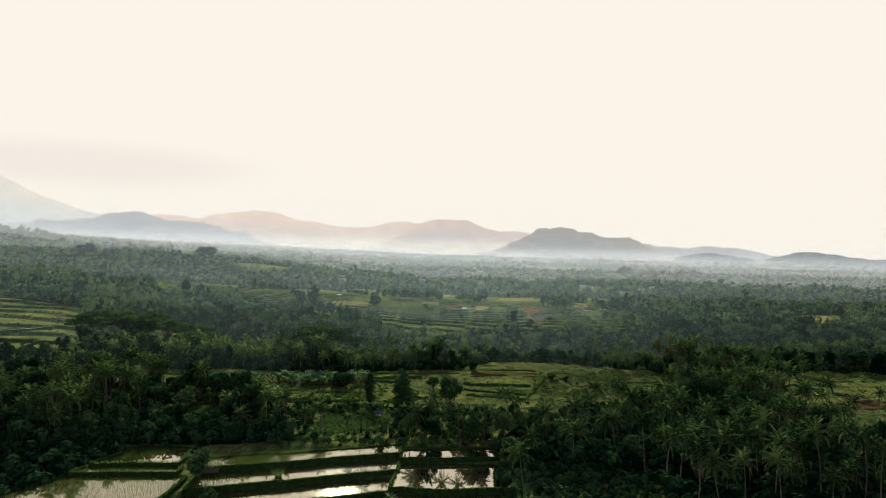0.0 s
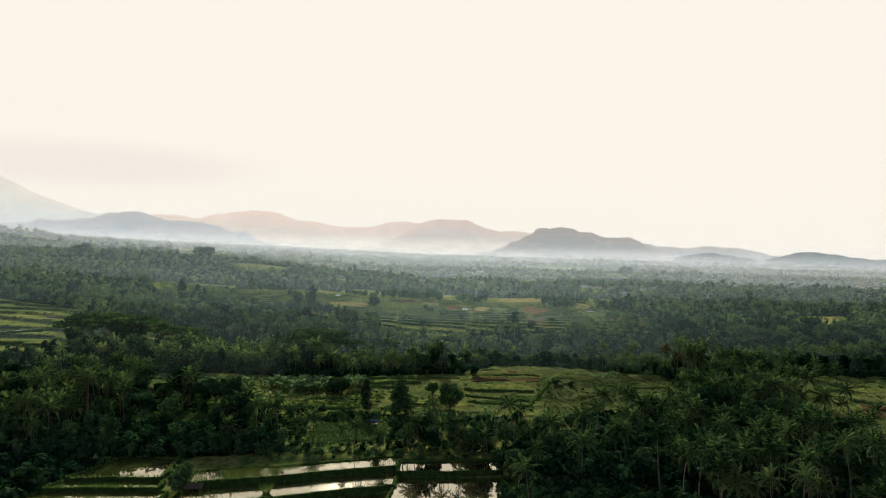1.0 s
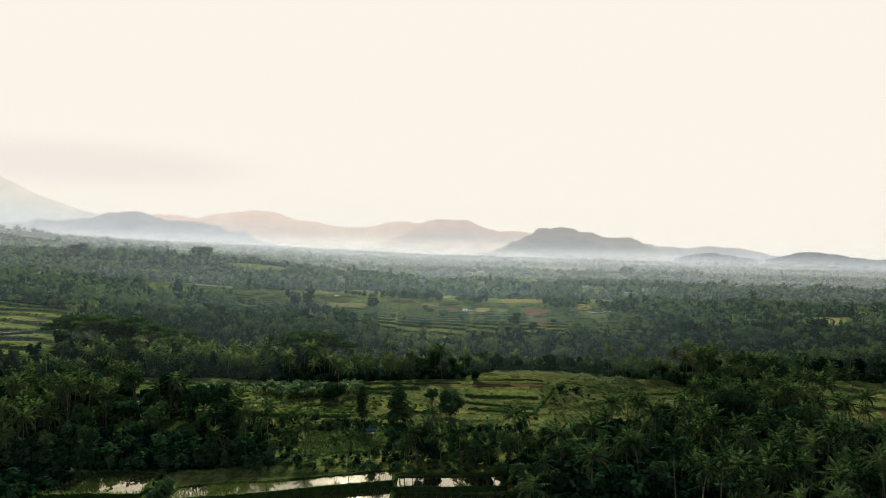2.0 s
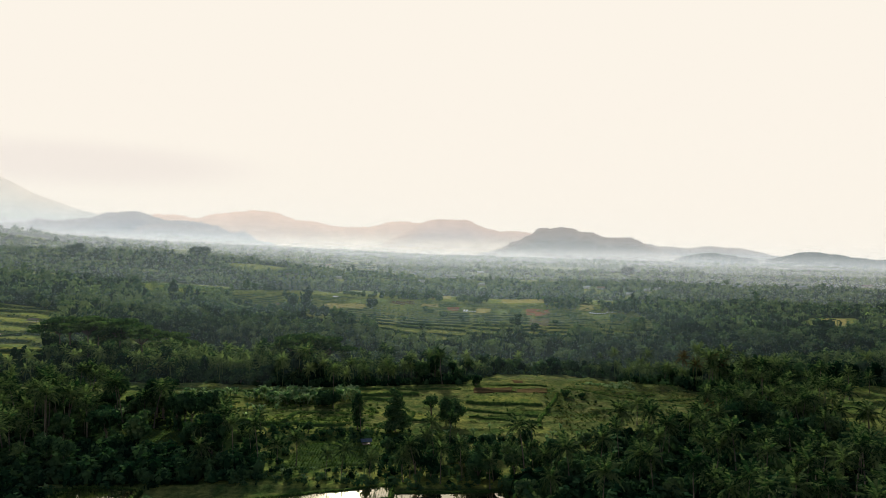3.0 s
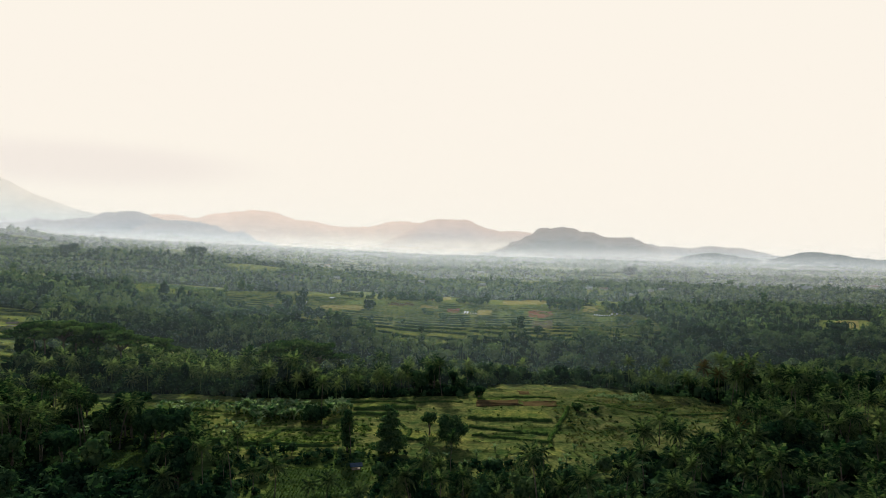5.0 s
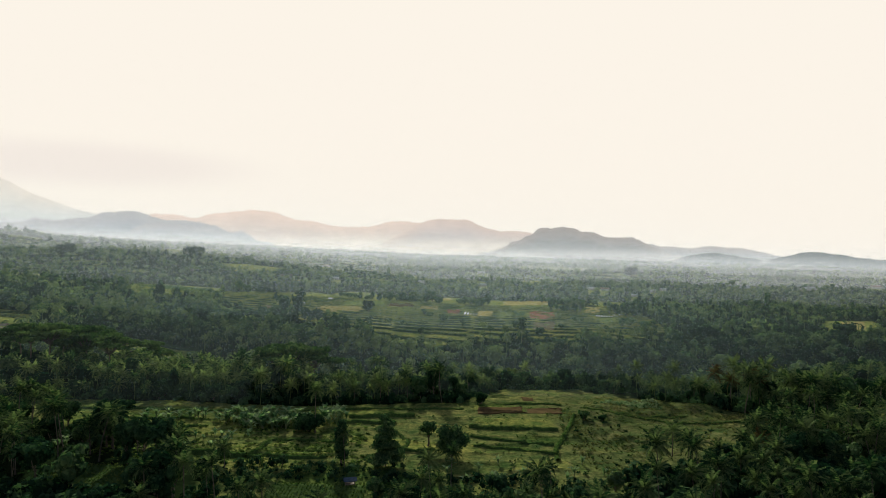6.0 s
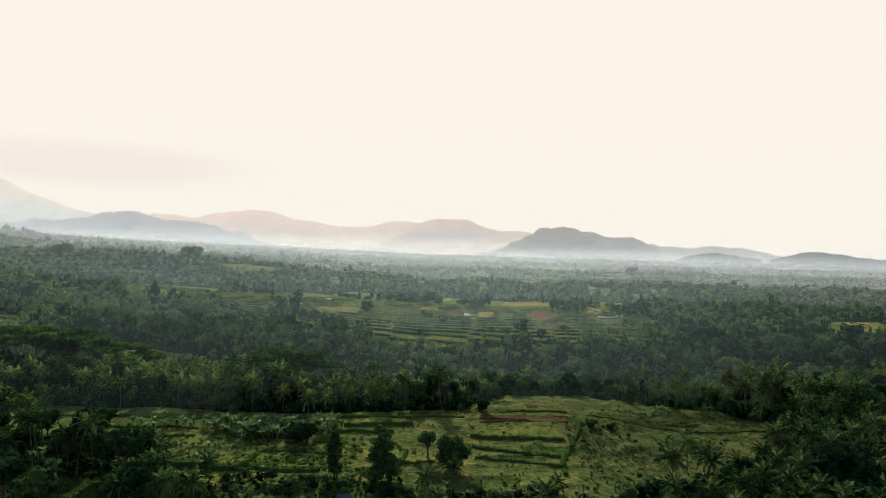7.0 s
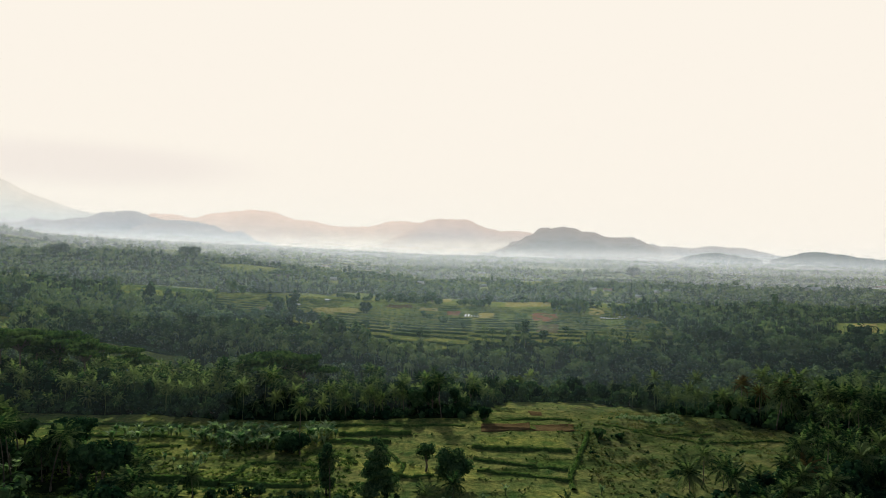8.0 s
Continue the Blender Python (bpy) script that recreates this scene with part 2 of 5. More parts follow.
def land(x, y):
    """Height of the ground."""
    x, y = np.asarray(x, float), np.asarray(y, float)
    w = value_noise(x, y, 60, 3) - 0.5
    near = (0.003 * (np.clip(y, 205, 306) - 215) - 0.022 * (np.clip(y, 306, 352) - 306)) * smooth(205, 250, y) + 1.4 * w * smooth(200, 240, y)
    near = near + 1.2 * np.exp(-(((x - 55) / 60) ** 2 + ((y - 318) / 28) ** 2)) - 0.012 * np.clip(x - 110, 0, 400)
    k = soft_box(x, y, -230, 240, 208, 348, 10)
    num, d = plots(x, y)
    rough = smooth(36, 56, x) * smooth(228, 245, y)
    near = near + k * rough * (1.7 * (value_noise(x, y, 7.5, 45) - 0.5) + 0.8 * (value_noise(x, y, 2.6, 46) - 0.5))
    k = k * (1 - 0.9 * rough * (x < 130))
    near = near + k * (0.8 * (num - 0.5) + 0.3 * np.exp(-((d / 1.2) ** 2)) + 0.25 * (value_noise(x, y, 3.1, 44) - 0.5))
    level, d = paddy_bench(x, y)
    k = soft_box(x, y, -126, 20, 120, 199, 1.5)
    near = near * (1 - k) + k * (level - 0.9)
    left = smooth(-60, -330, x)
    near = near + 15 * left * smooth(350, 640, y)
    mid = -14 - 0.03 * x + (0.035 + 0.008 * smooth(950, 1250, y)) * np.sqrt(np.clip(-x, 0, None) ** 2 + 900) - 1.05
    mid = mid + 0.011 * np.clip(y - 1500, 0, None) + 22 * np.exp(-(((x + 570) / 280) ** 2 + ((y - 1410) / 210) ** 2))
    mid = mid - 0.02 * np.clip(-x, 0, 2500) * smooth(2300, 3300, y) + 36 * np.exp(-(((x + 1800) / 430) ** 2 + ((y - 2300) / 170) ** 2))
    mid = mid + 5 * (value_noise(x, y, 240, 8) - 0.5) * smooth(950, 1300, y) + 2.6 * (value_noise(x, y, 85, 9) - 0.5)
    edge = 350 + 70 * smooth(-80, -300, x) + 25 * smooth(120, 260, x) - 30 * np.exp(-(((x - 140) / 40) ** 2))
    h = near + (mid - near) * smooth(edge, edge + 300, y)
    ravine = 36 * (1 - 0.85 * left)
    cut = edge + 150 + 12 * np.sin(x / 90)
    wide = np.where(y < cut, 95, 105)
    h = h - ravine * np.exp(-(((y - cut) / wide) ** 2)) * smooth(edge - 6, edge + 24, y)
    k = soft_box(x, y, -340, 330, 620, 940, 20)
    h = h + k * benches(x, y, 21.0, 2.0, 61)
    k = soft_box(x, y, -700, -190, 345, 680, 14)
    h = h + k * benches(x, y, 31.0, 2.3, 71)
    return h


def plot_tone(x, y):
    """A number for each field, for its crop."""
    near, _ = plots(x, y)
    h = land(x, y)
    band = np.floor(h / 1.0).astype(np.int64)
    far = lattice(band, np.floor((x + 17 * (band % 3)) / 45).astype(np.int64), 12)
    return np.where(y < 350, 0.72 * near, 0.58 + 0.42 * far)


def grid_mesh(name, xs, ys, zs, material):
    """A sheet over a grid of points, rows by columns."""
    r, c = xs.shape
    me = bpy.data.meshes.new(name)
    i = np.arange(r * c).reshape(r, c)
    quads = np.stack([i[:-1, :-1], i[:-1, 1:], i[1:, 1:], i[1:, :-1]], -1).reshape(-1, 4)
    fill(me, np.stack([xs, ys, zs], -1).reshape(-1, 3), quads, True)
    me.materials.append(material)
    return me


def fill(me, verts, faces, shade_smooth=False):
    """Puts many faces of one kind (all of three or all of four corners) into a mesh."""
    faces = np.asarray(faces)
    k = faces.shape[1]
    me.vertices.add(len(verts))
    me.vertices.foreach_set("co", np.asarray(verts, np.float32).ravel())
    me.loops.add(faces.size)
    me.loops.foreach_set("vertex_index", faces.astype(np.int32).ravel())
    me.polygons.add(len(faces))
    me.polygons.foreach_set("loop_start", np.arange(0, faces.size, k, dtype=np.int32))
    me.update(calc_edges=True)
    me.polygons.foreach_set("use_smooth", np.full(len(faces), shade_smooth))
    me.validate()


# ---- ground: one sheet to the horizon ----
core = np.linspace(-0.82, 0.82, 250)
outer = 0.82 * 1.22 ** np.arange(1, 14)
us = np.concatenate([-outer[::-1], core, outer])
rows = np.concatenate([np.linspace(-900, 100, 14)[:-1], np.linspace(100, 150, 16)[:-1], np.arange(150, 206, 1.2), np.arange(206, 350, 1.0), np.arange(350, 425, 1.6), np.arange(425, 640, 1.9),
                       np.arange(640, 800, 1.2), np.arange(800, 945, 1.6), np.geomspace(945, 1700, 70), np.geomspace(1720, 4950, 60)])
gy = np.repeat(rows[:, None], len(us), 1)
gx = us[None, :] * (np.clip(gy, 0, None) + 60)
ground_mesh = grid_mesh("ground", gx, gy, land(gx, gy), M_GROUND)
ground_mesh.attributes.new("plot", "FLOAT", "POINT").data.foreach_set("value", plot_tone(gx, gy).ravel())
fallow_land = 0.55 * smooth(30, 52, gx + 10 * (value_noise(gx, gy, 16, 47) - 0.5)) * (1 - smooth(128, 150, gx)) * smooth(226, 244, gy) * (1 - smooth(330, 352, gy))
ground_mesh.attributes.new("fallow", "FLOAT", "POINT").data.foreach_set("value", fallow_land.ravel())
ground = new("ground", ground_mesh)
tagged(ground, "terraced farmland falling into a wooded valley and a wide plain", "ground", kind="structure")

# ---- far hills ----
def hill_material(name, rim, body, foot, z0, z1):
    """Hills as if seen through miles of morning air: a glowing backdrop; haze, crest light and foot mist are painted
    into its colour.
    """
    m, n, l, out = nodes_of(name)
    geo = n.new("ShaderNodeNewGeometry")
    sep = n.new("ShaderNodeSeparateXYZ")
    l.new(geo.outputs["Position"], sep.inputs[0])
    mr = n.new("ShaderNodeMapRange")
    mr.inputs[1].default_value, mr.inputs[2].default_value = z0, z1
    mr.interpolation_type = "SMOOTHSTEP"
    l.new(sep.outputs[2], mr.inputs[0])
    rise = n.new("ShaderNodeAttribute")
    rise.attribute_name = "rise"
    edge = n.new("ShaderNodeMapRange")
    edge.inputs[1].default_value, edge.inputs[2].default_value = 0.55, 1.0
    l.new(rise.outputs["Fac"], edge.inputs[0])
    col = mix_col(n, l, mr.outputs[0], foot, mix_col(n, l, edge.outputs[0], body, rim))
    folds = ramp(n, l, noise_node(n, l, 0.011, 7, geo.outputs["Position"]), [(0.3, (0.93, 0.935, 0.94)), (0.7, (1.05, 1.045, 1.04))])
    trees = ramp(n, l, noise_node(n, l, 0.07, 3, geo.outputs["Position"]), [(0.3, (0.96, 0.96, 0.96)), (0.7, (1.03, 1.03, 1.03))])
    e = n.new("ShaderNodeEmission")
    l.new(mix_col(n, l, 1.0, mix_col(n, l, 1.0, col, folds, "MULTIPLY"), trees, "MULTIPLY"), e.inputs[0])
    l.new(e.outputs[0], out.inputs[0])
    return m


F = 1119.7


def at(px, py, y):
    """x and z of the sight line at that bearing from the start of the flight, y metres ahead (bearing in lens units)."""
    return (px - 784) * y / F, 62 + (441 - py) * y / F


def ridge(name, label, y, base, shoulders, material, depth=60, woods=5.0, seed=1, round_off=9):
    """A wooded range: its crest runs from shoulder to shoulder (bearing and height of each), roughened by folds and tree tops."""
    p = np.array([at(a, b, y) for a, b in shoulders])
    xs = np.linspace(p[0, 0], p[-1, 0], 700)
    crest = np.interp(xs, p[:, 0], p[:, 1]) - base
    crest = np.convolve(np.pad(crest, round_off, mode="edge"), np.ones(2 * round_off + 1) / (2 * round_off + 1), "valid")
    u = np.linspace(0, 1, len(xs))
    crest = crest * smooth(0, 0.07, u) * (1 - smooth(0.93, 1, u))
    k = np.clip(crest / 40, 0, 1)
    crest = crest + k * woods * (1.3 * (value_noise(xs, xs * 0, 55, seed) - 0.5) + 1.0 * (value_noise(xs, xs * 0, 21, seed + 5) - 0.5) + 0.9 * (value_noise(xs, xs * 0, 9, seed + 7) - 0.5))
    gx, gv = np.meshgrid(xs, np.linspace(-1, 0.4, 12))
    up = np.cos(gv * math.pi / 2) ** 0.8
    gz = base + crest[None, :] * up + 2.5 * woods * (value_noise(gx, gv * 400, 60, seed + 2) - 0.5) * (1 - np.abs(gv)) * np.abs(gv)
    me = grid_mesh(name, gx, y + gv * depth, gz, material)
    me.attributes.new("rise", "FLOAT", "POINT").data.foreach_set("value", np.where(gv < 0, up, 1.0).ravel())
    return tagged(new(name, me), label, "hill", kind="structure")


# the hazy air is in these colours: lit crest, body, misty foot
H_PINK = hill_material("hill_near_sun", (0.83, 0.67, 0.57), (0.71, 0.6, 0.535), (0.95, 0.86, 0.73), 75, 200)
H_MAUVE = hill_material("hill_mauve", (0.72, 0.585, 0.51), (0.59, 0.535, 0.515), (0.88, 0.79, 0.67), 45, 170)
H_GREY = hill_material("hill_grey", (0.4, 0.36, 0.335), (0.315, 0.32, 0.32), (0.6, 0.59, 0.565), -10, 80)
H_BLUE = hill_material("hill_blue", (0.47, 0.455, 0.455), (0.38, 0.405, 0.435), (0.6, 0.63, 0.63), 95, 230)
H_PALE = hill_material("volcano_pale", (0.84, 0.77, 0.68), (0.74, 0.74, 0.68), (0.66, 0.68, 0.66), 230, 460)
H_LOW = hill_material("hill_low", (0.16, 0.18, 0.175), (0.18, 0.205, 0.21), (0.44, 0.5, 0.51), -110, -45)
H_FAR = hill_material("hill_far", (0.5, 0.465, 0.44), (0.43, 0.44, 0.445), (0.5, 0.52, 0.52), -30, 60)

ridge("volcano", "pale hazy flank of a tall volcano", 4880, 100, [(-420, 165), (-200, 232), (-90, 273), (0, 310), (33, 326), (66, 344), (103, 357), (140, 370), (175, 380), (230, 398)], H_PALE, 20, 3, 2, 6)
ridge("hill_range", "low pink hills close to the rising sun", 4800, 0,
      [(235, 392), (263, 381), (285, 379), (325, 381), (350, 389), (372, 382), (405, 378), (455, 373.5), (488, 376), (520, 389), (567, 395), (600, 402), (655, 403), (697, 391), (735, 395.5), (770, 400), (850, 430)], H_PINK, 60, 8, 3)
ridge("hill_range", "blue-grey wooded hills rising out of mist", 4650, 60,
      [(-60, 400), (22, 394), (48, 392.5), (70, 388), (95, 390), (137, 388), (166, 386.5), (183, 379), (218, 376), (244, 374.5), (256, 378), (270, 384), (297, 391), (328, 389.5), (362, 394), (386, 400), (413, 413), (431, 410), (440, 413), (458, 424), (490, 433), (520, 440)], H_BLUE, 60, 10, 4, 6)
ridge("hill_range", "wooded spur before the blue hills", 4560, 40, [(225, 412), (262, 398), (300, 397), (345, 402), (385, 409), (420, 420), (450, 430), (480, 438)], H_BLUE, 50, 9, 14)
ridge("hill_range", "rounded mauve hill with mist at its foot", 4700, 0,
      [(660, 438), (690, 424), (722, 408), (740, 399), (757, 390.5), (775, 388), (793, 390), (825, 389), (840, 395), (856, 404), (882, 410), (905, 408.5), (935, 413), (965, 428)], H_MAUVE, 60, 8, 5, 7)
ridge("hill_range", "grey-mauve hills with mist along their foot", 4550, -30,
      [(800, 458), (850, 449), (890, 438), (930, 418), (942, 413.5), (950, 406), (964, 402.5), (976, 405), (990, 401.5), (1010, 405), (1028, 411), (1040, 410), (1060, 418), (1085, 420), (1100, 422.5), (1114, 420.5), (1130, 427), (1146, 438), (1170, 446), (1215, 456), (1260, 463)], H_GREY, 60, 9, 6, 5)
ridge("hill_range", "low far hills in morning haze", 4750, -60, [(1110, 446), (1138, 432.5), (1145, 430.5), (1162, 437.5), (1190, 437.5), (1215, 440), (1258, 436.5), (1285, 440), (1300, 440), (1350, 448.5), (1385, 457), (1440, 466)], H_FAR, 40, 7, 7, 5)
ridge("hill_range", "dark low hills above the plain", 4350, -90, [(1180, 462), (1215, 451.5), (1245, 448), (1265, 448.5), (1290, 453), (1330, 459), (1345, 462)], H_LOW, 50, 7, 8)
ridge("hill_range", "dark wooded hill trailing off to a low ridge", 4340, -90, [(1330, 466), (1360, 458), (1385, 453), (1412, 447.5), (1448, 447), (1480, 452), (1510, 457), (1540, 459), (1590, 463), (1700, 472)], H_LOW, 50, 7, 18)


# ---- mist and haze: upright see-through sheets across the view, in place of air ----
def haze_material(name, dense, z_low, z_high, tint):
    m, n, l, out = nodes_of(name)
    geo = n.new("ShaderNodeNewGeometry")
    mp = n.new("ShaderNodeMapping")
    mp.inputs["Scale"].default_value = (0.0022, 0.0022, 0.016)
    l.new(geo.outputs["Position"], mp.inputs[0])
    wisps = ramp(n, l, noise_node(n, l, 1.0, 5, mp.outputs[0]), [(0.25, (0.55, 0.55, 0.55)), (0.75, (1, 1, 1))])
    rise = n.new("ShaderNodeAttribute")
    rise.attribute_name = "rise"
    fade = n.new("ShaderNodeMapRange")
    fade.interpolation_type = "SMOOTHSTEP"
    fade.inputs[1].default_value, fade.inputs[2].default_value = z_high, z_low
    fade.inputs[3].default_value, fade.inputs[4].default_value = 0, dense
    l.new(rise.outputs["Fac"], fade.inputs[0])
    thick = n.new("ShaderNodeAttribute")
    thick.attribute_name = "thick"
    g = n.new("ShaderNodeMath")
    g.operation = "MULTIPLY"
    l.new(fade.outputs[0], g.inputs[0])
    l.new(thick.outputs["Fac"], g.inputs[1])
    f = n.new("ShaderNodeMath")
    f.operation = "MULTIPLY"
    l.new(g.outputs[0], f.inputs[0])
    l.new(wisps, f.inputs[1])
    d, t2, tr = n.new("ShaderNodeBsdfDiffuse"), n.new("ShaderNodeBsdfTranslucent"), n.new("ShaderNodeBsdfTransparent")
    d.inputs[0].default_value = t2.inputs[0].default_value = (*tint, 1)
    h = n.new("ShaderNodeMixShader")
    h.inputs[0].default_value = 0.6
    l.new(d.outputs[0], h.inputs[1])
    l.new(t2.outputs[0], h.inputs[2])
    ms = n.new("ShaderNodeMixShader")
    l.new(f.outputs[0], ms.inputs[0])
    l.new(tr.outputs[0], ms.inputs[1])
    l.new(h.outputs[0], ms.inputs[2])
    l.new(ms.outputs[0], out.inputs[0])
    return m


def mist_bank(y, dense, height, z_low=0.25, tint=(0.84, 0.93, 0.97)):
    """A wavy, see-through sheet standing upright on the ground, adding haze to all behind it."""
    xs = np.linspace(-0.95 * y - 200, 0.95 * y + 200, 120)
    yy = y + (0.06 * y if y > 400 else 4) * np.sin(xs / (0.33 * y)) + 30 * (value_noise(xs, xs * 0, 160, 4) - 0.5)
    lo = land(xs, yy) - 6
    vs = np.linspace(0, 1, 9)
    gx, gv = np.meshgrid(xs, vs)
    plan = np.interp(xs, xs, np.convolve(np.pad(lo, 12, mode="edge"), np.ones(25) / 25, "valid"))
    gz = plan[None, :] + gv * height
    me = grid_mesh("mist_bank", gx, np.repeat(yy[None, :], 9, 0), gz, haze_material("mist", dense, z_low, 1.0, tint))
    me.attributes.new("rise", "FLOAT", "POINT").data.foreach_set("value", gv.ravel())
    # denser over the ravine, to pale its dark woods, and thinner to the right
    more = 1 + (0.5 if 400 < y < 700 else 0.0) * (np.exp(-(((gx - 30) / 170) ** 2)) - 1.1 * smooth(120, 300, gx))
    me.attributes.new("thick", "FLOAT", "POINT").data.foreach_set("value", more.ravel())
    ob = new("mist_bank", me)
    return tagged(ob, "upright see-through sheet standing in for mist and haze in the air", "mist", kind="structure")


# the nearer sheets only pale the dark woods and terraces behind them
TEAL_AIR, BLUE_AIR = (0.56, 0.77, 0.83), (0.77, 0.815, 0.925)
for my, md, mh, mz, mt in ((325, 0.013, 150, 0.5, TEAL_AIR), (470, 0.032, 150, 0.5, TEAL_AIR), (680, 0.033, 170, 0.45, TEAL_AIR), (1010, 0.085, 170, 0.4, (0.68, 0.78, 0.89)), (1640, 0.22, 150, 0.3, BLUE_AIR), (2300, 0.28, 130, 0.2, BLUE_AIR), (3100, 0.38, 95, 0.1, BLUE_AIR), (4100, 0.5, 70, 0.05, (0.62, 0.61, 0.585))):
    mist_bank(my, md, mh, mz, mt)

# ---- where fields lie; woods grow elsewhere ----
PLATEAU = [(-175, 334), (-170, 300), (-112, 285), (-85, 255), (-30, 240), (0, 242), (36, 236), (56, 240), (66, 246), (78, 252), (94, 264), (108, 274), (116, 284), (117, 303), (104, 316), (88, 322), (60, 350), (28, 348), (12, 328), (8, 318), (-55, 321), (-110, 328)]
RIGHT_FIELD = [(150, 318), (176, 322), (230, 320), (228, 292), (180, 216), (140, 208), (124, 220), (126, 236), (148, 268)]
SMALL_FIELD = [(-47, 240), (-18, 238), (-18, 214), (-45, 211)]
LEFT_FIELD = [(-108, 250), (-77, 250), (-79, 228), (-104, 230)]
LEFT_STRIP = [(-215, 328), (-120, 322), (-122, 296), (-200, 300)]
LEFT_TERRACES = [(-500, 670), (-350, 620), (-285, 500), (-205, 350), (-320, 340), (-460, 500)]
LOW_FIELD = [(-252, 560), (-196, 560), (-178, 518), (-184, 488), (-216, 488), (-244, 520)]
RIGHT_FAR = [(412, 752), (480, 762), (552, 880), (478, 860)]
MID_TERRACES = [(-296, 922), (-270, 962), (-201, 1000), (-130, 966), (-35, 964), (8, 1058), (90, 1029), (136, 1005), (200, 954), (221, 966), (252, 880), (235, 722), (186, 668), (130, 635), (97, 639), (76, 650),
                (38, 645), (-10, 614), (-27, 618), (-60, 624), (-96, 658), (-144, 686), (-191, 731), (-246, 775)]
LEFT_GREEN = [(-427, 926), (-407, 975), (-316, 975), (-285, 870), (-325, 838), (-378, 842)]
PADDIES = [(-124, 201), (-8, 201), (19, 197), (19, 140), (-126, 140)]
MIDDLE_ROW = [(-64, 252), (-14, 250), (0, 241), (48, 236), (50, 200), (12, 198), (-64, 201)]
LOW_FRONT = [(-118, 229), (-74, 227), (-74, 214), (-118, 214)]
SHRUBBERY = [(20, 184), (52, 180), (60, 150), (58, 132), (20, 132)]
RIGHT_FRONT = [(20, 198), (50, 200), (50, 236), (58, 240), (68, 245), (92, 258), (84, 215), (66, 178), (20, 185)]
SCRUB_LEFT = [(-98, 214), (-72, 214), (-72, 199), (-97, 199), (-106, 178), (-118, 160), (-118, 150), (-175, 150), (-150, 190), (-99, 198)]
FIELDS = [LOW_FRONT, RIGHT_FRONT, RIGHT_FAR, LEFT_GREEN, PLATEAU, MIDDLE_ROW, SHRUBBERY, SCRUB_LEFT, RIGHT_FIELD, SMALL_FIELD, LEFT_FIELD, LEFT_STRIP, LEFT_TERRACES, LOW_FIELD, MID_TERRACES, PADDIES]


# houses of the villages on the plain: place, length, turn
HOUSES = [(83, 1394, 14, 8), (113, 1946, 20, -10), (300, 1355, 14, 15), (325, 1340, 16, -8), (463, 1400, 12, 20), (897, 1623, 34, 12), (741, 1624, 24, -5), (1186, 1803, 30, 10),
          (345, 1208, 11, -20), (-203, 1268, 12, 5), (-47, 1445, 13, -12), (-326, 1840, 15, 0), (420, 1342, 14, 18), (-1000, 1791, 18, -15)]


def open_ground(x, y):
    hit = np.zeros(np.shape(x), bool)
    for f in FIELDS:
        hit |= inside(f, x, y)
    for hx, hy, hl, _ in HOUSES:
        hit |= (np.abs(np.asarray(x) - hx * np.asarray(y) / hy) < hl * 0.6 + 2) & (np.asarray(y) > hy - 140) & (np.asarray(y) < hy + 8)
    far = np.asarray(y) > 900
    hit |= far & (value_noise(np.asarray(x) * 0.55, y, 70, 21) > np.where(np.asarray(y) > 1350, 0.72, 0.78)) & ((np.asarray(x) < 330) | (np.asarray(y) > 1500))
    return hit


# the ground is coloured near-black wherever woods stand
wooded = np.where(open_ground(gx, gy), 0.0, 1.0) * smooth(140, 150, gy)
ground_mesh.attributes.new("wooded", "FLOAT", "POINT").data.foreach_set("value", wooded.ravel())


def scatter(y0, y1, area, seed, spread=0.74):
    """Even, jittered places in the strip between two distances, one to so many square metres."""
    rng = np.random.default_rng(seed)
    step = math.sqrt(area)
    w = spread * y1 + 30
    gx, gy = np.meshgrid(np.arange(-w, w, step), np.arange(y0, y1, step))
    x = gx.ravel() + rng.uniform(-0.5, 0.5, gx.size) * step
    y = gy.ravel() + rng.uniform(-0.5, 0.5, gx.size) * step
    keep = (np.abs(x) < spread * y + 25) & ~open_ground(x, y)
    return x[keep], y[keep], rng


def tree_size(x, y):
    """Trees are smaller along the valley's lip and in front of the terraces."""
    x, y = np.asarray(x, float), np.asarray(y, float)
    k = 1 - 0.32 * smooth(315, 330, y) * (1 - smooth(400, 470, y)) * (0.75 * smooth(-70, -45, x) + 0.25 * smooth(-8, 18, x))
    k = k * (1 - 0.15 * smooth(-5, 15, x) * (1 - smooth(120, 140, x)) * smooth(335, 345, y) * (1 - smooth(380, 400, y)))
    k = k * (1 - 0.5 * smooth(-262, -250, x) * (1 - smooth(-165, -150, x)) * smooth(428, 440, y) * (1 - smooth(550, 562, y)))
    k = k * (1 - 0.1 * smooth(58, 66, x) * (1 - smooth(150, 160, x)) * smooth(205, 220, y) * (1 - smooth(290, 300, y)))
    k = k * (1 - 0.2 * smooth(100, 112, x) * (1 - smooth(225, 235, y)))
    return k * (1 - 0.25 * (1 - smooth(-160, -125, x)) * smooth(285, 300, y) * (1 - smooth(400, 450, y)))


# ---- plant shapes as arrays of points and four-cornered faces ----
def quads_from(centres, a, b):
    """Flat leaves: centre and two half axes each."""
    v = np.stack([centres - a - b, centres + a - b, centres + a + b, centres - a + b], 1).reshape(-1, 3)
    return v, np.arange(len(v)).reshape(-1, 4)


def joined(*parts):
    vs, fs, n = [], [], 0
    for v, f in parts:
        vs.append(v), fs.append(f + n)
        n += len(v)
    return np.concatenate(vs), np.concatenate(fs)


def unit(v):
    return v / (np.linalg.norm(v, axis=-1, keepdims=True) + 1e-9)


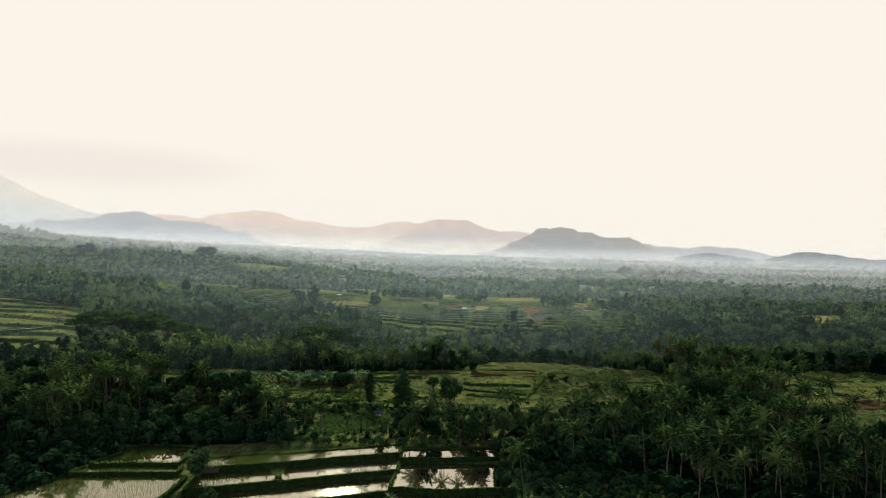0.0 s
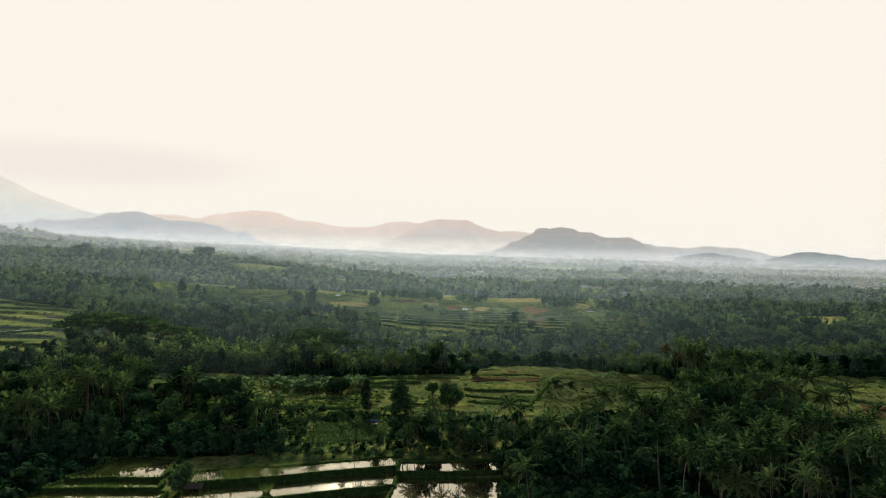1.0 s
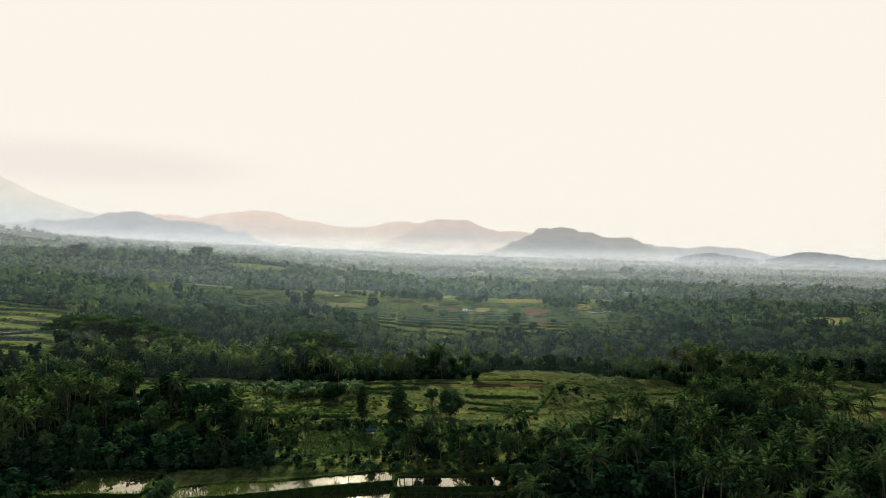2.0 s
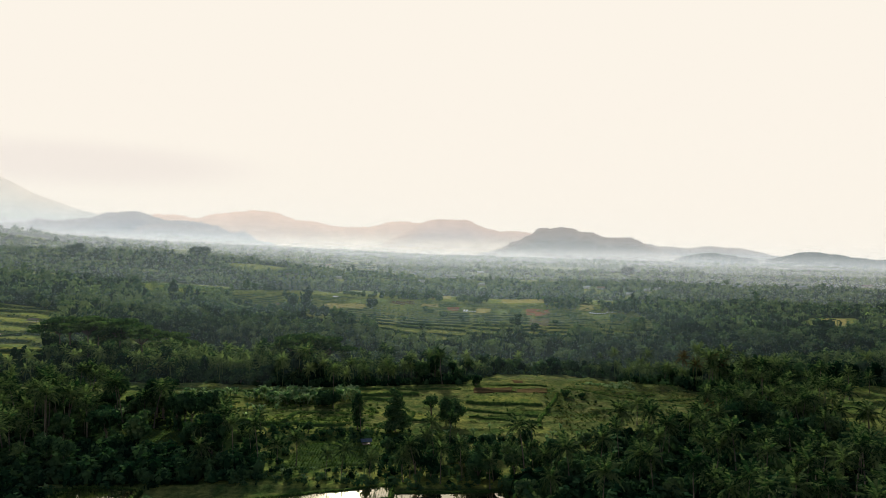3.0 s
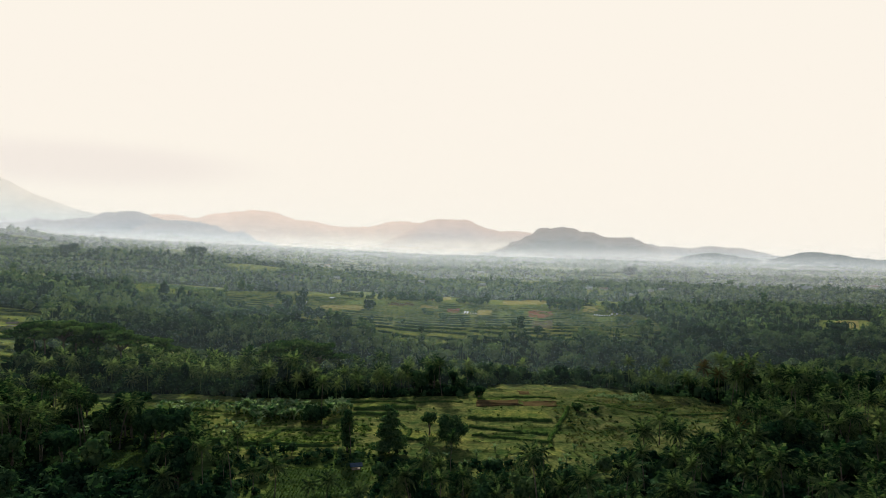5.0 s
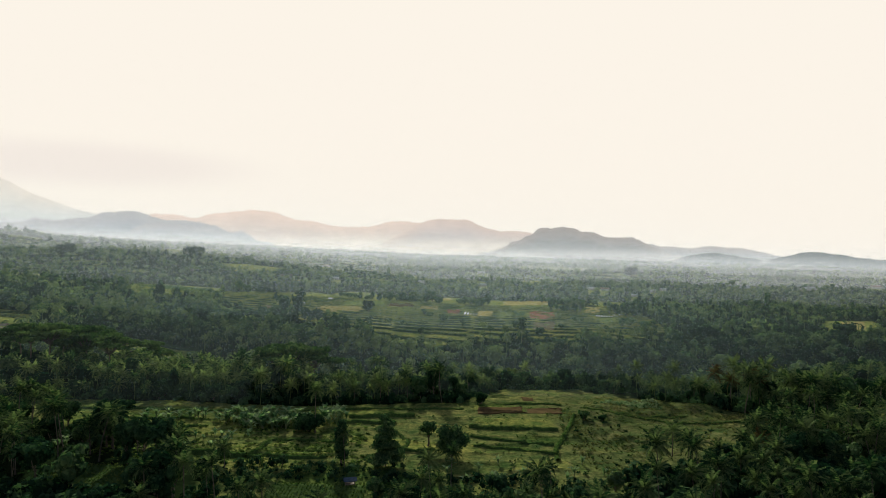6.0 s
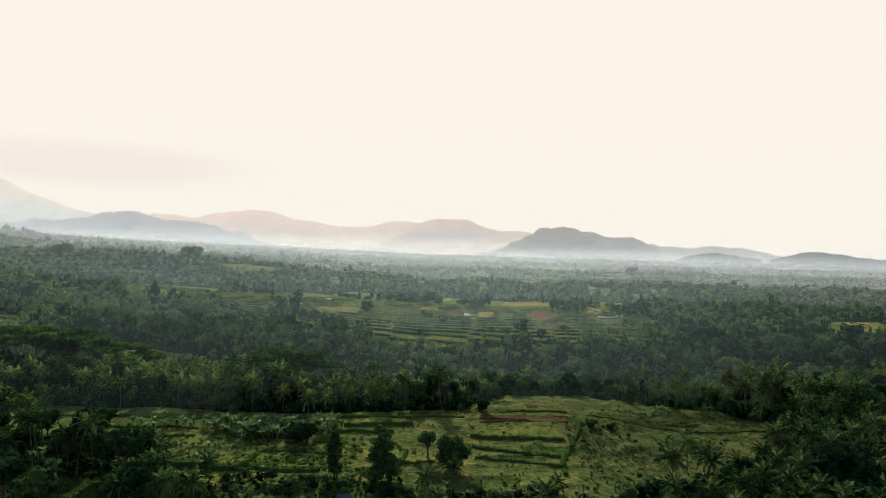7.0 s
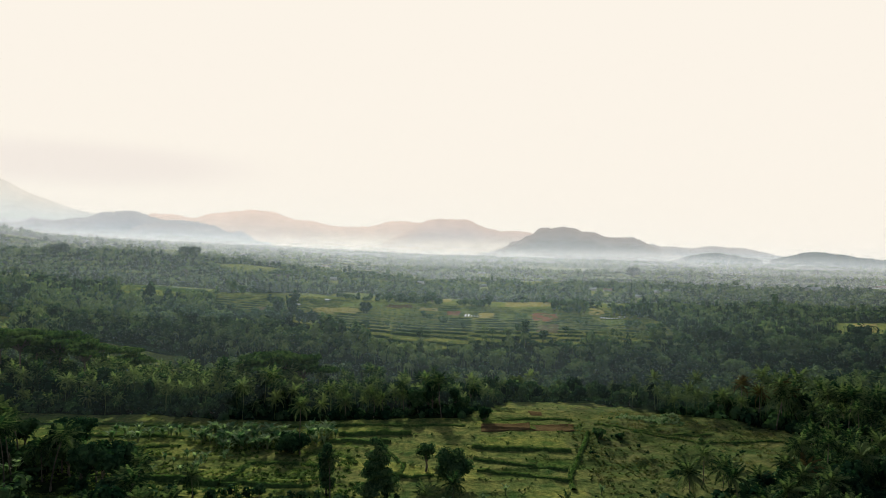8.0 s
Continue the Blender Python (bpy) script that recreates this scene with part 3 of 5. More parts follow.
def ball(rx, ry, rz, centre, rings, around, rng, lump=0.18):
    """A lumpy round mass of foliage."""
    th = np.linspace(0.02, math.pi - 0.02, rings)
    ph = np.linspace(0, 2 * math.pi, around, endpoint=False)
    t, p = np.meshgrid(th, ph, indexing="ij")
    r = 1 + rng.uniform(-lump, lump, t.shape)
    v = np.stack([rx * r * np.sin(t) * np.cos(p), ry * r * np.sin(t) * np.sin(p), rz * r * np.cos(t)], -1).reshape(-1, 3) + centre
    i = np.arange(rings * around).reshape(rings, around)
    j = np.roll(i, -1, 1)
    return v, np.stack([i[:-1], j[:-1], j[1:], i[1:]], -1).reshape(-1, 4)


def leaves_on(lobes, count, size, rng, out=0.35):
    """Leaf sprays over the skin of round lobes, (x, y, z, rx, rz) each."""
    lobes = np.asarray(lobes, float)
    pick = rng.choice(len(lobes), count, p=(w := lobes[:, 3] ** 2) / w.sum())
    d = unit(rng.normal(size=(count, 3)) + (0, 0, 0.25))
    r = rng.uniform(0.82, 1.12, (count, 1))
    c = lobes[pick, :3] + d * r * lobes[pick][:, [3, 3, 4]]
    nrm = unit(d + rng.normal(size=(count, 3)) * 0.38 + (0, 0, 0.2))
    a = unit(np.cross(nrm, rng.normal(size=(count, 3))))
    b = np.cross(nrm, a)
    s = size * rng.uniform(0.6, 1.3, (count, 1))
    return quads_from(c, a * s * (0.5 + out), b * s * 0.5)


def tube(points, radii, around=6):
    """A tapering stem along points."""
    p = np.asarray(points, float)
    ph = np.linspace(0, 2 * math.pi, around, endpoint=False)
    d = unit(np.gradient(p, axis=0))
    s = unit(np.cross(d, (0.3, 1.0, 0.1)))
    u = np.cross(d, s)
    v = p[:, None] + np.asarray(radii)[:, None, None] * (s[:, None] * np.cos(ph)[None, :, None] + u[:, None] * np.sin(ph)[None, :, None])
    i = np.arange(len(p) * around).reshape(len(p), around)
    j = np.roll(i, -1, 1)
    return v.reshape(-1, 3), np.stack([i[:-1], j[:-1], j[1:], i[1:]], -1).reshape(-1, 4)


def frond(length, droop, leaflets, rng, width=0.56, sides=3):
    """A feathered palm leaf growing along +x from the origin: a rib and pairs of leaflets."""
    k = np.linspace(0, 1, 5)
    rib = np.stack([length * k * (1 - 0.22 * droop * k), np.zeros(5), length * (0.42 * k - (0.35 + 0.6 * droop) * k ** 2)], -1)
    rv, rf = tube(rib, 0.06 * (1.2 - k), sides)
    lk = np.repeat(np.linspace(0.16, 0.98, leaflets), 2)
    side = np.tile([1.0, -1.0], leaflets)
    base = np.stack([np.interp(lk, k, rib[:, i]) for i in range(3)], -1)
    long = width * length * 0.36 * np.sin(math.pi * (0.14 + 0.74 * lk)) * rng.uniform(0.75, 1.2, lk.size)
    tip = base + np.stack([0.42 * long, side * long * 0.8, -0.6 * long * rng.uniform(0.6, 1.3, lk.size)], -1)
    w = length * 0.78 / leaflets
    along = np.stack([np.full(lk.size, w), np.zeros(lk.size), np.zeros(lk.size)], -1)
    v = np.stack([base - along * 0.5, base + along * 0.5, tip + along * 0.36, tip - along * 0.3], 1).reshape(-1, 3)
    blades = (v, np.arange(len(v)).reshape(-1, 4))
    return joined((rv, rf), blades) if sides > 2 else blades


def turned(part, m):
    v, f = part
    m = np.array(m)
    return v @ m[:3, :3].T + m[:3, 3], f


def palm_crown(rng, count, leaflets, length=3.7, sides=3):
    out = []
    for i in range(count):
        k = i / count
        lift = 74 - 108 * k + rng.uniform(-10, 10)
        m = pose(0, 0, 0, 0, -lift, i * 137.5 + rng.uniform(-15, 15))
        out.append(turned(frond(length * rng.uniform(0.85, 1.1), 0.3 + 0.6 * k, leaflets, rng, 0.56, sides), m))
    return joined(*out)


def palm_stem(h, lean, rng, around=6):
    k = np.linspace(0, 1, 7)
    bow = rng.uniform(-0.5, 0.5)
    p = np.stack([lean * k ** 1.6, bow * np.sin(k * math.pi), h * k], -1)
    r = np.interp(k, [0, 0.08, 1], [0.28, 0.16, 0.11])
    return tube(p, r, around)


def mesh_of(name, part, material, shade_smooth=False):
    me = bpy.data.meshes.new(name)
    fill(me, part[0], part[1], shade_smooth)
    me.materials.append(material)
    return me


def thing_of(name, parts, label, category, group=""):
    """An empty at the base with one mesh under it for each part (name, mesh)."""
    e = new(name)
    tagged(e, label, category, group)
    for pn, me, loc in parts:
        o = new(pn, me)
        o.parent, o.location = e, loc
    return e


# ---- coconut palms ----
rng = np.random.default_rng(5)


def palm_kind(h, lean, fronds, seed, dry=False):
    r = np.random.default_rng(seed)
    return [("trunk", mesh_of("palm_trunk", palm_stem(h, lean, r), M_BARK, True), (0, 0, 0)),
            ("crown", mesh_of("palm_crown", palm_crown(r, fronds + 4, 11, 4.4, 2), M_DRY if dry else M_PALM), (lean, 0, h))]


PALM_LABELS = ("tall coconut palm with an arching green crown", "leaning coconut palm with a pale slender trunk", "young coconut palm with long upright fronds")
palms = [thing_of("coconut_palm", palm_kind(h, le, fr, 30 + i), PALM_LABELS[lab], "palm tree", "coconut palms") for i, (h, le, fr, lab) in enumerate(
    ((13, 1.0, 18, 0), (11, 2.2, 16, 1), (15, -1.4, 17, 0), (8, 0.4, 18, 2), (10, -1.8, 15, 1), (6, 0.2, 16, 2)))]


FRONDS = [mesh_of("frond", frond(4.6, d, 14, np.random.default_rng(50 + i), 0.52, 3), M_PALM) for i, d in enumerate((0.25, 0.42, 0.65, 0.9))]


def near_palm(h, lean, count, seed, label):
    """A palm near the flight line: every frond is a leaf of its own."""
    r = np.random.default_rng(seed)
    e = thing_of("coconut_palm", [("trunk", mesh_of("palm_trunk", palm_stem(h, lean, r), M_BARK, True), (0, 0, 0))], label, "palm tree", "coconut palms")
    for i in range(count):
        k = i / count
        o = new("frond", FRONDS[min(3, int(k * 4))])
        o.parent = e
        o.matrix_basis = pose(lean, 0, h, 0, -(74 - 108 * k + r.uniform(-10, 10)), i * 137.5 + r.uniform(-15, 15)) @ Matrix.Scale(r.uniform(0.85, 1.12), 4)
    return e


near_palms = [near_palm(h, le, c, 70 + i, PALM_LABELS[lab]) for i, (h, le, c, lab) in enumerate(((12, 0.9, 22, 0), (10, 1.8, 21, 1), (8, 0.3, 23, 2), (11, -1.5, 21, 1), (7, 0.2, 21, 2)))]


# ---- broad-leaved trees ----
def crown_lobes(r, spread, height, base, count):
    out = [(0, 0, base + height * 0.5, spread * 0.62, height * 0.46)]
    for i in range(count):
        a = i * 2.4 + r.uniform(-0.4, 0.4)
        q = spread * r.uniform(0.4, 0.72)
        out.append((q * math.cos(a), q * math.sin(a), base + height * r.uniform(0.3, 0.85), spread * r.uniform(0.3, 0.48), height * r.uniform(0.18, 0.32)))
    return out


def broad_tree(seed, spread, height, base, sprays, lobes=7, size=0.8, leaf=M_LEAF):
    r = np.random.default_rng(seed)
    lb = crown_lobes(r, spread, height, base, lobes)
    cores = [ball(q[3] * 0.74, q[3] * 0.74, q[4] * 0.74, np.array(q[:3]), 5, 6, r, 0.3) for q in lb]
    crown = joined(*cores, leaves_on(lb, int(sprays * 1.25), size, r))
    limbs = [tube([(0, 0, 0), (0.15, 0.1, base * 0.5), (0, 0, base + height * 0.35)], [0.38, 0.28, 0.16])]
    for q in lb[1:5]:
        limbs.append(tube([(0, 0, base * 0.7), (q[0] * 0.5, q[1] * 0.5, base + height * 0.2), (q[0] * 0.9, q[1] * 0.9, q[2])], [0.18, 0.13, 0.06], 5))
    return [("trunk", mesh_of("trunk", joined(*limbs), M_BARK, True), (0, 0, 0)), ("crown", mesh_of("crown", crown, leaf), (0, 0, 0))]


TREE_LABELS = ("dense dark green broad-leaved tree with a rounded crown", "tall leafy tree with an uneven crown", "low bushy tree among palms")
trees = [thing_of("broadleaf_tree", broad_tree(60 + i, sp, he, ba, 440, size=0.6, leaf=(M_LEAF, M_LEAF_SHADED, M_LEAF_SHADED)[i % 3]), TREE_LABELS[lab], "tree", "broad-leaved trees") for i, (sp, he, ba, lab) in enumerate(
    ((5.5, 9, 4, 0), (4.2, 11, 5, 1), (6.5, 8, 4.5, 0), (3.8, 6, 2.0, 2), (4.8, 7, 2.5, 2)))]


def place(kinds, x, y, rng, low=0.8, high=1.15, sink=0.1, full=False):
    made = []
    size = np.ones(len(x)) if full else tree_size(x, y)
    zs = land(x, y)
    for i in range(len(x)):
        src = kinds[int(rng.integers(len(kinds)))]
        k = rng.uniform(low, high) * size[i]
        m = pose(x[i], y[i], zs[i] - sink, 0, 0, rng.uniform(0, 360)) @ Matrix.Scale(k, 4)
        o = copy_thing(src, m)
        o.matrix_basis = m
        made.append(o)
    return made


def clear_masters(kinds):
    for k in kinds:
        for o in (*k.children_recursive, k):
            bpy.data.objects.remove(o)


# ---- woods too many to count: joined ----
def wood(name, x, y, kinds, label, material, rng, low=0.75, high=1.25, sink=0.3, category="woods", mixed=0.0):
    """One mesh of many plants, each a turned and scaled copy of one of the shapes."""
    z = land(x, y) - sink
    vs, fs, ts, n = [], [], [], 0
    which = rng.integers(len(kinds), size=len(x))
    for k, (v, f) in enumerate(kinds):
        i = np.flatnonzero(which == k)
        if not len(i):
            continue
        a, s = rng.uniform(0, 2 * math.pi, len(i)), rng.uniform(low, high, len(i)) * tree_size(x[i], y[i]) * (1 + mixed * (0.9 * (value_noise(x[i], y[i], 38, 81) - 0.5) + 0.55 * (rng.uniform(0, 1, len(i)) > 0.88)))
        c, sn = np.cos(a), np.sin(a)
        px = s[:, None] * (v[None, :, 0] * c[:, None] - v[None, :, 1] * sn[:, None]) + x[i, None]
        py = s[:, None] * (v[None, :, 0] * sn[:, None] + v[None, :, 1] * c[:, None]) + y[i, None]
        pz = s[:, None] * v[None, :, 2] + z[i, None]
        vs.append(np.stack([px, py, pz], -1).reshape(-1, 3))
        fs.append((f[None] + (np.arange(len(i)) * len(v))[:, None, None] + n).reshape(-1, 4))
        t = 0.85 * (rng.uniform(0, 1, len(i)) - 0.5) + 0.6 * (value_noise(x[i], y[i], 55, 82) - 0.5)
        ts.append(np.repeat(t, len(v)))
        n += len(i) * len(v)
    me = bpy.data.meshes.new(name)
    fill(me, np.concatenate(vs), np.concatenate(fs))
    me.materials.append(material)
    me.attributes.new("tree_tone", "FLOAT", "POINT").data.foreach_set("value", np.concatenate(ts))
    return tagged(new(name, me), label, category, kind="stuff")


def far_tree(seed, spread, height, base, sprays, rings=5, around=7, lobes=2, size=1.2):
    r = np.random.default_rng(seed)
    lb = crown_lobes(r, spread, height, base, lobes)
    return joined(*[ball(q[3] * 0.74, q[3] * 0.74, q[4] * 0.76, np.array(q[:3]), rings, around, r, 0.22) for q in lb],
                  leaves_on(lb, sprays, size, r), tube([(0, 0, 0), (0, 0, base + height * 0.3)], [0.35, 0.2], 3))


def small_tree(seed, spread, height, base, sprays, size):
    """A far tree: one lumpy core, the rest of its crown leaf sprays."""
    r = np.random.default_rng(seed)
    lb = crown_lobes(r, spread, height, base, 3)
    return joined(ball(spread * 0.55, spread * 0.55, height * 0.42, np.array((0, 0, base + height * 0.47)), 4, 5, r, 0.3), leaves_on(lb, sprays, size, r))


def far_palm(seed, h, count=9):
    r = np.random.default_rng(seed)
    crown = []
    for i in range(count):
        a, lift, ln = i * 2.4, 0.75 - 1.5 * i / count, r.uniform(3.1, 4.2)
        d = np.array([math.cos(a), math.sin(a), 0])
        s = np.array([-math.sin(a), math.cos(a), 0]) * 0.55
        p = [np.array([0, 0, h]), d * ln * 0.55 + (0, 0, h + ln * 0.5 * lift), d * ln * 0.95 + (0, 0, h + ln * (lift * 0.5 - 0.45))]
        v = np.array([p[0] - s * 0.2, p[0] + s * 0.2, p[1] + s, p[1] - s, p[2] + s * 0.4, p[2] - s * 0.4])
        crown.append((v, np.array([[0, 1, 2, 3], [3, 2, 4, 5]])))
    return joined(*crown, tube([(0.6, 0, 0), (0.2, 0.2, h * 0.5), (0, 0, h)], [0.3, 0.2, 0.15], 3))


# ---- low plants ----
def shrub_shape(seed, spread, height, sprays, size=0.55):
    r = np.random.default_rng(seed)
    lb = [(0, 0, height * 0.45, spread * 0.6, height * 0.5)]
    for i in range(3):
        a = i * 2.1 + r.uniform(-0.5, 0.5)
        lb.append((spread * 0.5 * math.cos(a), spread * 0.5 * math.sin(a), height * r.uniform(0.3, 0.6), spread * 0.42, height * 0.34))
    return joined(*[ball(q[3] * 0.62, q[3] * 0.62, q[4] * 0.7, np.array(q[:3]), 4, 5, r, 0.3) for q in lb[:1]], leaves_on(lb, int(sprays * 1.3), size * 0.85, r))


def tuft_shape(seed, h, blades=5, w=0.12, spread=0.35):
    r = np.random.default_rng(seed)
    a = r.uniform(0, 2 * math.pi, blades)
    d = np.stack([np.cos(a), np.sin(a), np.zeros(blades)], -1)
    s = np.stack([-np.sin(a), np.cos(a), np.zeros(blades)], -1) * w
    b = d * r.uniform(0, 0.3, (blades, 1)) * spread
    hh = h * r.uniform(0.6, 1.2, (blades, 1))
    t = b + d * spread * hh / h + np.concatenate([np.zeros((blades, 2)), hh], 1)
    v = np.stack([b - s, b + s, t + s * 0.3, t - s * 0.3], 1).reshape(-1, 3)
    return v, np.arange(len(v)).reshape(-1, 4)


def banana_leaf(length, width, droop):
    """A broad paddle leaf along +x, folded a little along its rib and drooping at the tip."""
    k = np.array([0, 0.25, 0.55, 0.8, 1.0])
    w = np.array([0.1, 0.8, 1.0, 0.75, 0.08]) * width * 0.5
    rib = np.stack([length * k * (1 - 0.2 * droop * k), k * 0, length * (0.55 * k - (0.3 + 0.6 * droop) * k ** 2)], -1)
    lv, rv = rib.copy(), rib.copy()
    lv[:, 1] -= w
    rv[:, 1] += w
    lv[:, 2] += w * 0.25
    rv[:, 2] += w * 0.25
    v = np.concatenate([lv, rib, rv])
    f = [(i + j * 5, i + 1 + j * 5, i + 6 + j * 5, i + 5 + j * 5) for i in range(4) for j in range(2)]
    return v, np.array(f)


def points_in(poly, area, seed, edge=0.0):
    r = np.random.default_rng(seed)
    p = np.array(poly)
    step = math.sqrt(area)
    gx, gy = np.meshgrid(np.arange(p[:, 0].min(), p[:, 0].max(), step), np.arange(p[:, 1].min(), p[:, 1].max(), step))
    x = gx.ravel() + r.uniform(-0.5, 0.5, gx.size) * step
    y = gy.ravel() + r.uniform(-0.5, 0.5, gx.size) * step
    k = inside(poly, x, y)
    return x[k], y[k], r


# ---- near woods: single palms and trees ----
x, y, rng = scatter(150, 318, 52, 11)
x2, y2, _ = scatter(310, 440, 40, 17)
x, y = np.concatenate([x, x2]), np.concatenate([y, y2])
order = np.argsort(y + np.abs(x) * 0.2)
x, y = x[order], y[order]
palmy = value_noise(x, y, 45, 31) + rng.uniform(-0.35, 0.35, len(x)) > np.where(y > 318, 0.53, 0.47)
px, py, bx, by = x[palmy], y[palmy], x[~palmy], y[~palmy]
N_PALM, N_TREE = 240, 240
place(palms, px[:N_PALM], py[:N_PALM], rng, 0.85, 1.2)
place(trees, bx[:N_TREE], by[:N_TREE], rng, 0.6, 0.98)
mx, my, mr = points_in(MIDDLE_ROW, 92, 15)
k = ~inside([(-52, 242), (-14, 240), (-14, 200), (-52, 200)], mx, my) | (mr.uniform(0, 1, len(mx)) < 0.15)
mx, my = mx[k], my[k]
place(near_palms, mx[::3], my[::3], mr, 0.5, 0.78)
sx, sy = mx[1::3], my[1::3]
place(trees[3:], sx, sy, mr, 0.4, 0.75)
mx, my, mr = points_in(RIGHT_FRONT, 95, 18)
place(near_palms, mx, my, mr, 0.85, 1.15)
mx, my, mr = points_in([(-10, 202), (36, 200), (36, 208), (-10, 207)], 13, 23)
place(near_palms, mx[::3], my[::3], mr, 0.65, 0.95)
place(trees, mx[1::3], my[1::3], mr, 0.5, 0.75)
place(near_palms, np.array([-61, -54, -48, -42, -27, -19, -10.5, -2.7, -66, -5]), np.array([219, 220, 218, 216, 204, 203, 203, 225, 208, 212]), mr, 0.8, 1.05)
mx, my, mr = points_in(RIGHT_FIELD, 620, 21)
place(near_palms, mx, my, mr, 0.7, 1.0)
GROVE_EDGE = [(70, 243), (92, 257), (112, 268), (140, 268), (140, 222), (88, 216)]
mx, my, mr = points_in(GROVE_EDGE, 62, 26)
place(near_palms, mx[::2], my[::2], mr, 0.95, 1.2)
place(trees, mx[1::2], my[1::2], mr, 0.6, 0.9)
mx, my, mr = points_in(RIGHT_FRONT, 110, 19)
place(trees[3:], mx, my, mr, 0.5, 0.9)
def joined_palms(heights, fronds, leaflets, length):
    out = []
    for i, h in enumerate(heights):
        r = np.random.default_rng(180 + i)
        cv, cf = palm_crown(r, fronds, leaflets, length, 2)
        out.append(joined((cv + (0.8, 0, h), cf), palm_stem(h, 0.8, r, 4)))
    return out


fine_palms, palm_shapes = joined_palms((8.5, 11, 6.5, 12.5), 18, 9, 4.4), joined_palms((9, 12, 7.5, 14), 16, 5, 4.4)
rest = np.arange(len(px)) >= N_PALM
# palms of the field edge and slope get the paler, lit leaf colour
for k, shapes, what, leaf in ((rest & (py > 300) & (py <= 350) & (px < 60), fine_palms, "dense grove of coconut palms along the field edge", M_PALM_LIT),
                              (rest & (py > 350) & (px < 60), palm_shapes, "coconut palms on the slope into the valley", M_PALM_LIT),
                              (rest & ((py <= 300) | (px >= 60)), palm_shapes, "grove of coconut palms beside the fields, coloured dark as in shade", M_PALM)):
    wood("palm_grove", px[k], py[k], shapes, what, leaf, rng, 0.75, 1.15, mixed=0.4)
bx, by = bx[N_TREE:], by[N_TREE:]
# the wood at x > 60 is coloured dark, as if in shade
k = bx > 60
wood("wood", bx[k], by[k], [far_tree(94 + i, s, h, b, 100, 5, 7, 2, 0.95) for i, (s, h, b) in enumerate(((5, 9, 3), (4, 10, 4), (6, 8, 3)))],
     "wood along the field edge, leaves coloured dark for shade", M_LEAF_SHADED, rng, 0.7, 1.2, mixed=0.5)
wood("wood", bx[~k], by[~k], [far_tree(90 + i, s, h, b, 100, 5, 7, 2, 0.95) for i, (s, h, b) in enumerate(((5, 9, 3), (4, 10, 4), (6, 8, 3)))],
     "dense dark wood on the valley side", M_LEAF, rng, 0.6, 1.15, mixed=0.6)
# undergrowth fills the groves down to the ground; its dark leaf paints in their shade
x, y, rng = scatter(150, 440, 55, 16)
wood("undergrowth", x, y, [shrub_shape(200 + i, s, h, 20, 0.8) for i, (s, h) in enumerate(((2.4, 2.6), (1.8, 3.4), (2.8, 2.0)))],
     "dark tangled undergrowth beneath palms and trees", M_LEAF_SHADED, rng, 0.9, 1.7, 0.2, "undergrowth")

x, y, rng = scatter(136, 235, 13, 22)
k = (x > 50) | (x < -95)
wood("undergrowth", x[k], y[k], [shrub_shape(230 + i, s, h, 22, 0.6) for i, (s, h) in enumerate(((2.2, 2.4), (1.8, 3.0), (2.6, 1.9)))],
     "thick dark bushes under the palms", M_LEAF_SHADED, rng, 0.8, 1.5, 0.2, "undergrowth")

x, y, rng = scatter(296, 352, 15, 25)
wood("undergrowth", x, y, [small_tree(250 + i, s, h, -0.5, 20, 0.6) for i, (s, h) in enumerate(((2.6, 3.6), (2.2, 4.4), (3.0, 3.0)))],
     "dark leafy thicket at the foot of the palms", M_LEAF_SHADED, rng, 0.8, 1.5, 0.1, "undergrowth")

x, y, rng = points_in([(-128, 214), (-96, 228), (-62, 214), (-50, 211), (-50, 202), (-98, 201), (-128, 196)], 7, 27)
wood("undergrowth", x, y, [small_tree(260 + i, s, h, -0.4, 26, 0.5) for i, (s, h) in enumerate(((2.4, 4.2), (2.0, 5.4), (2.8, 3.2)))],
     "dark thicket behind the flooded fields", M_LEAF_SHADED, rng, 0.7, 1.4, 0.1, "undergrowth")

# ---- valley woods ----
x, y, rng = scatter(440, 700, 100, 12)
palmy = value_noise(x, y, 80, 32) + rng.uniform(-0.25, 0.25, len(x)) > 0.66
wood("palm_grove", x[palmy], y[palmy], [far_palm(80 + i, h, 15) for i, h in enumerate((11, 13, 9, 14))], "coconut palms standing above the valley wood", M_PALM_LIT, rng, 0.8, 1.15, mixed=0.4)
valley_shapes = [far_tree(110 + i, s, h, b, 105, 4, 6, 2, 0.72) for i, (s, h, b) in enumerate(((6, 8, 1), (4.5, 9.5, 1.5), (7, 7, 1), (5, 6, 0.5)))]
# the east side takes the darker leaf, painting in the valley's shade
east = x + 14 * (value_noise(x, y, 22, 61) - 0.5) > 115
wood("wood", x[~palmy & ~east], y[~palmy & ~east], valley_shapes, "dark broad-leaved wood filling the valley", M_WOOD, rng, 0.8, 1.45, mixed=0.9)
wood("wood", x[~palmy & east], y[~palmy & east], valley_shapes, "wood in the deep of the valley, leaves coloured darker for shade", M_LEAF, rng, 0.8, 1.45, mixed=0.9)
x, y, rng = scatter(436, 640, 95, 24)
wood("undergrowth", x, y, [small_tree(240 + i, s, h, -0.6, 16, 0.9) for i, (s, h) in enumerate(((4.2, 5.5), (3.6, 6.5), (4.8, 4.6)))],
     "thick understorey filling the valley wood", M_LEAF, rng, 0.7, 1.3, 0.2, "undergrowth")
# a row of tall palms behind the meadow
x, y, rng = points_in([(-262, 566), (-120, 572), (-112, 600), (-256, 596)], 60, 20)
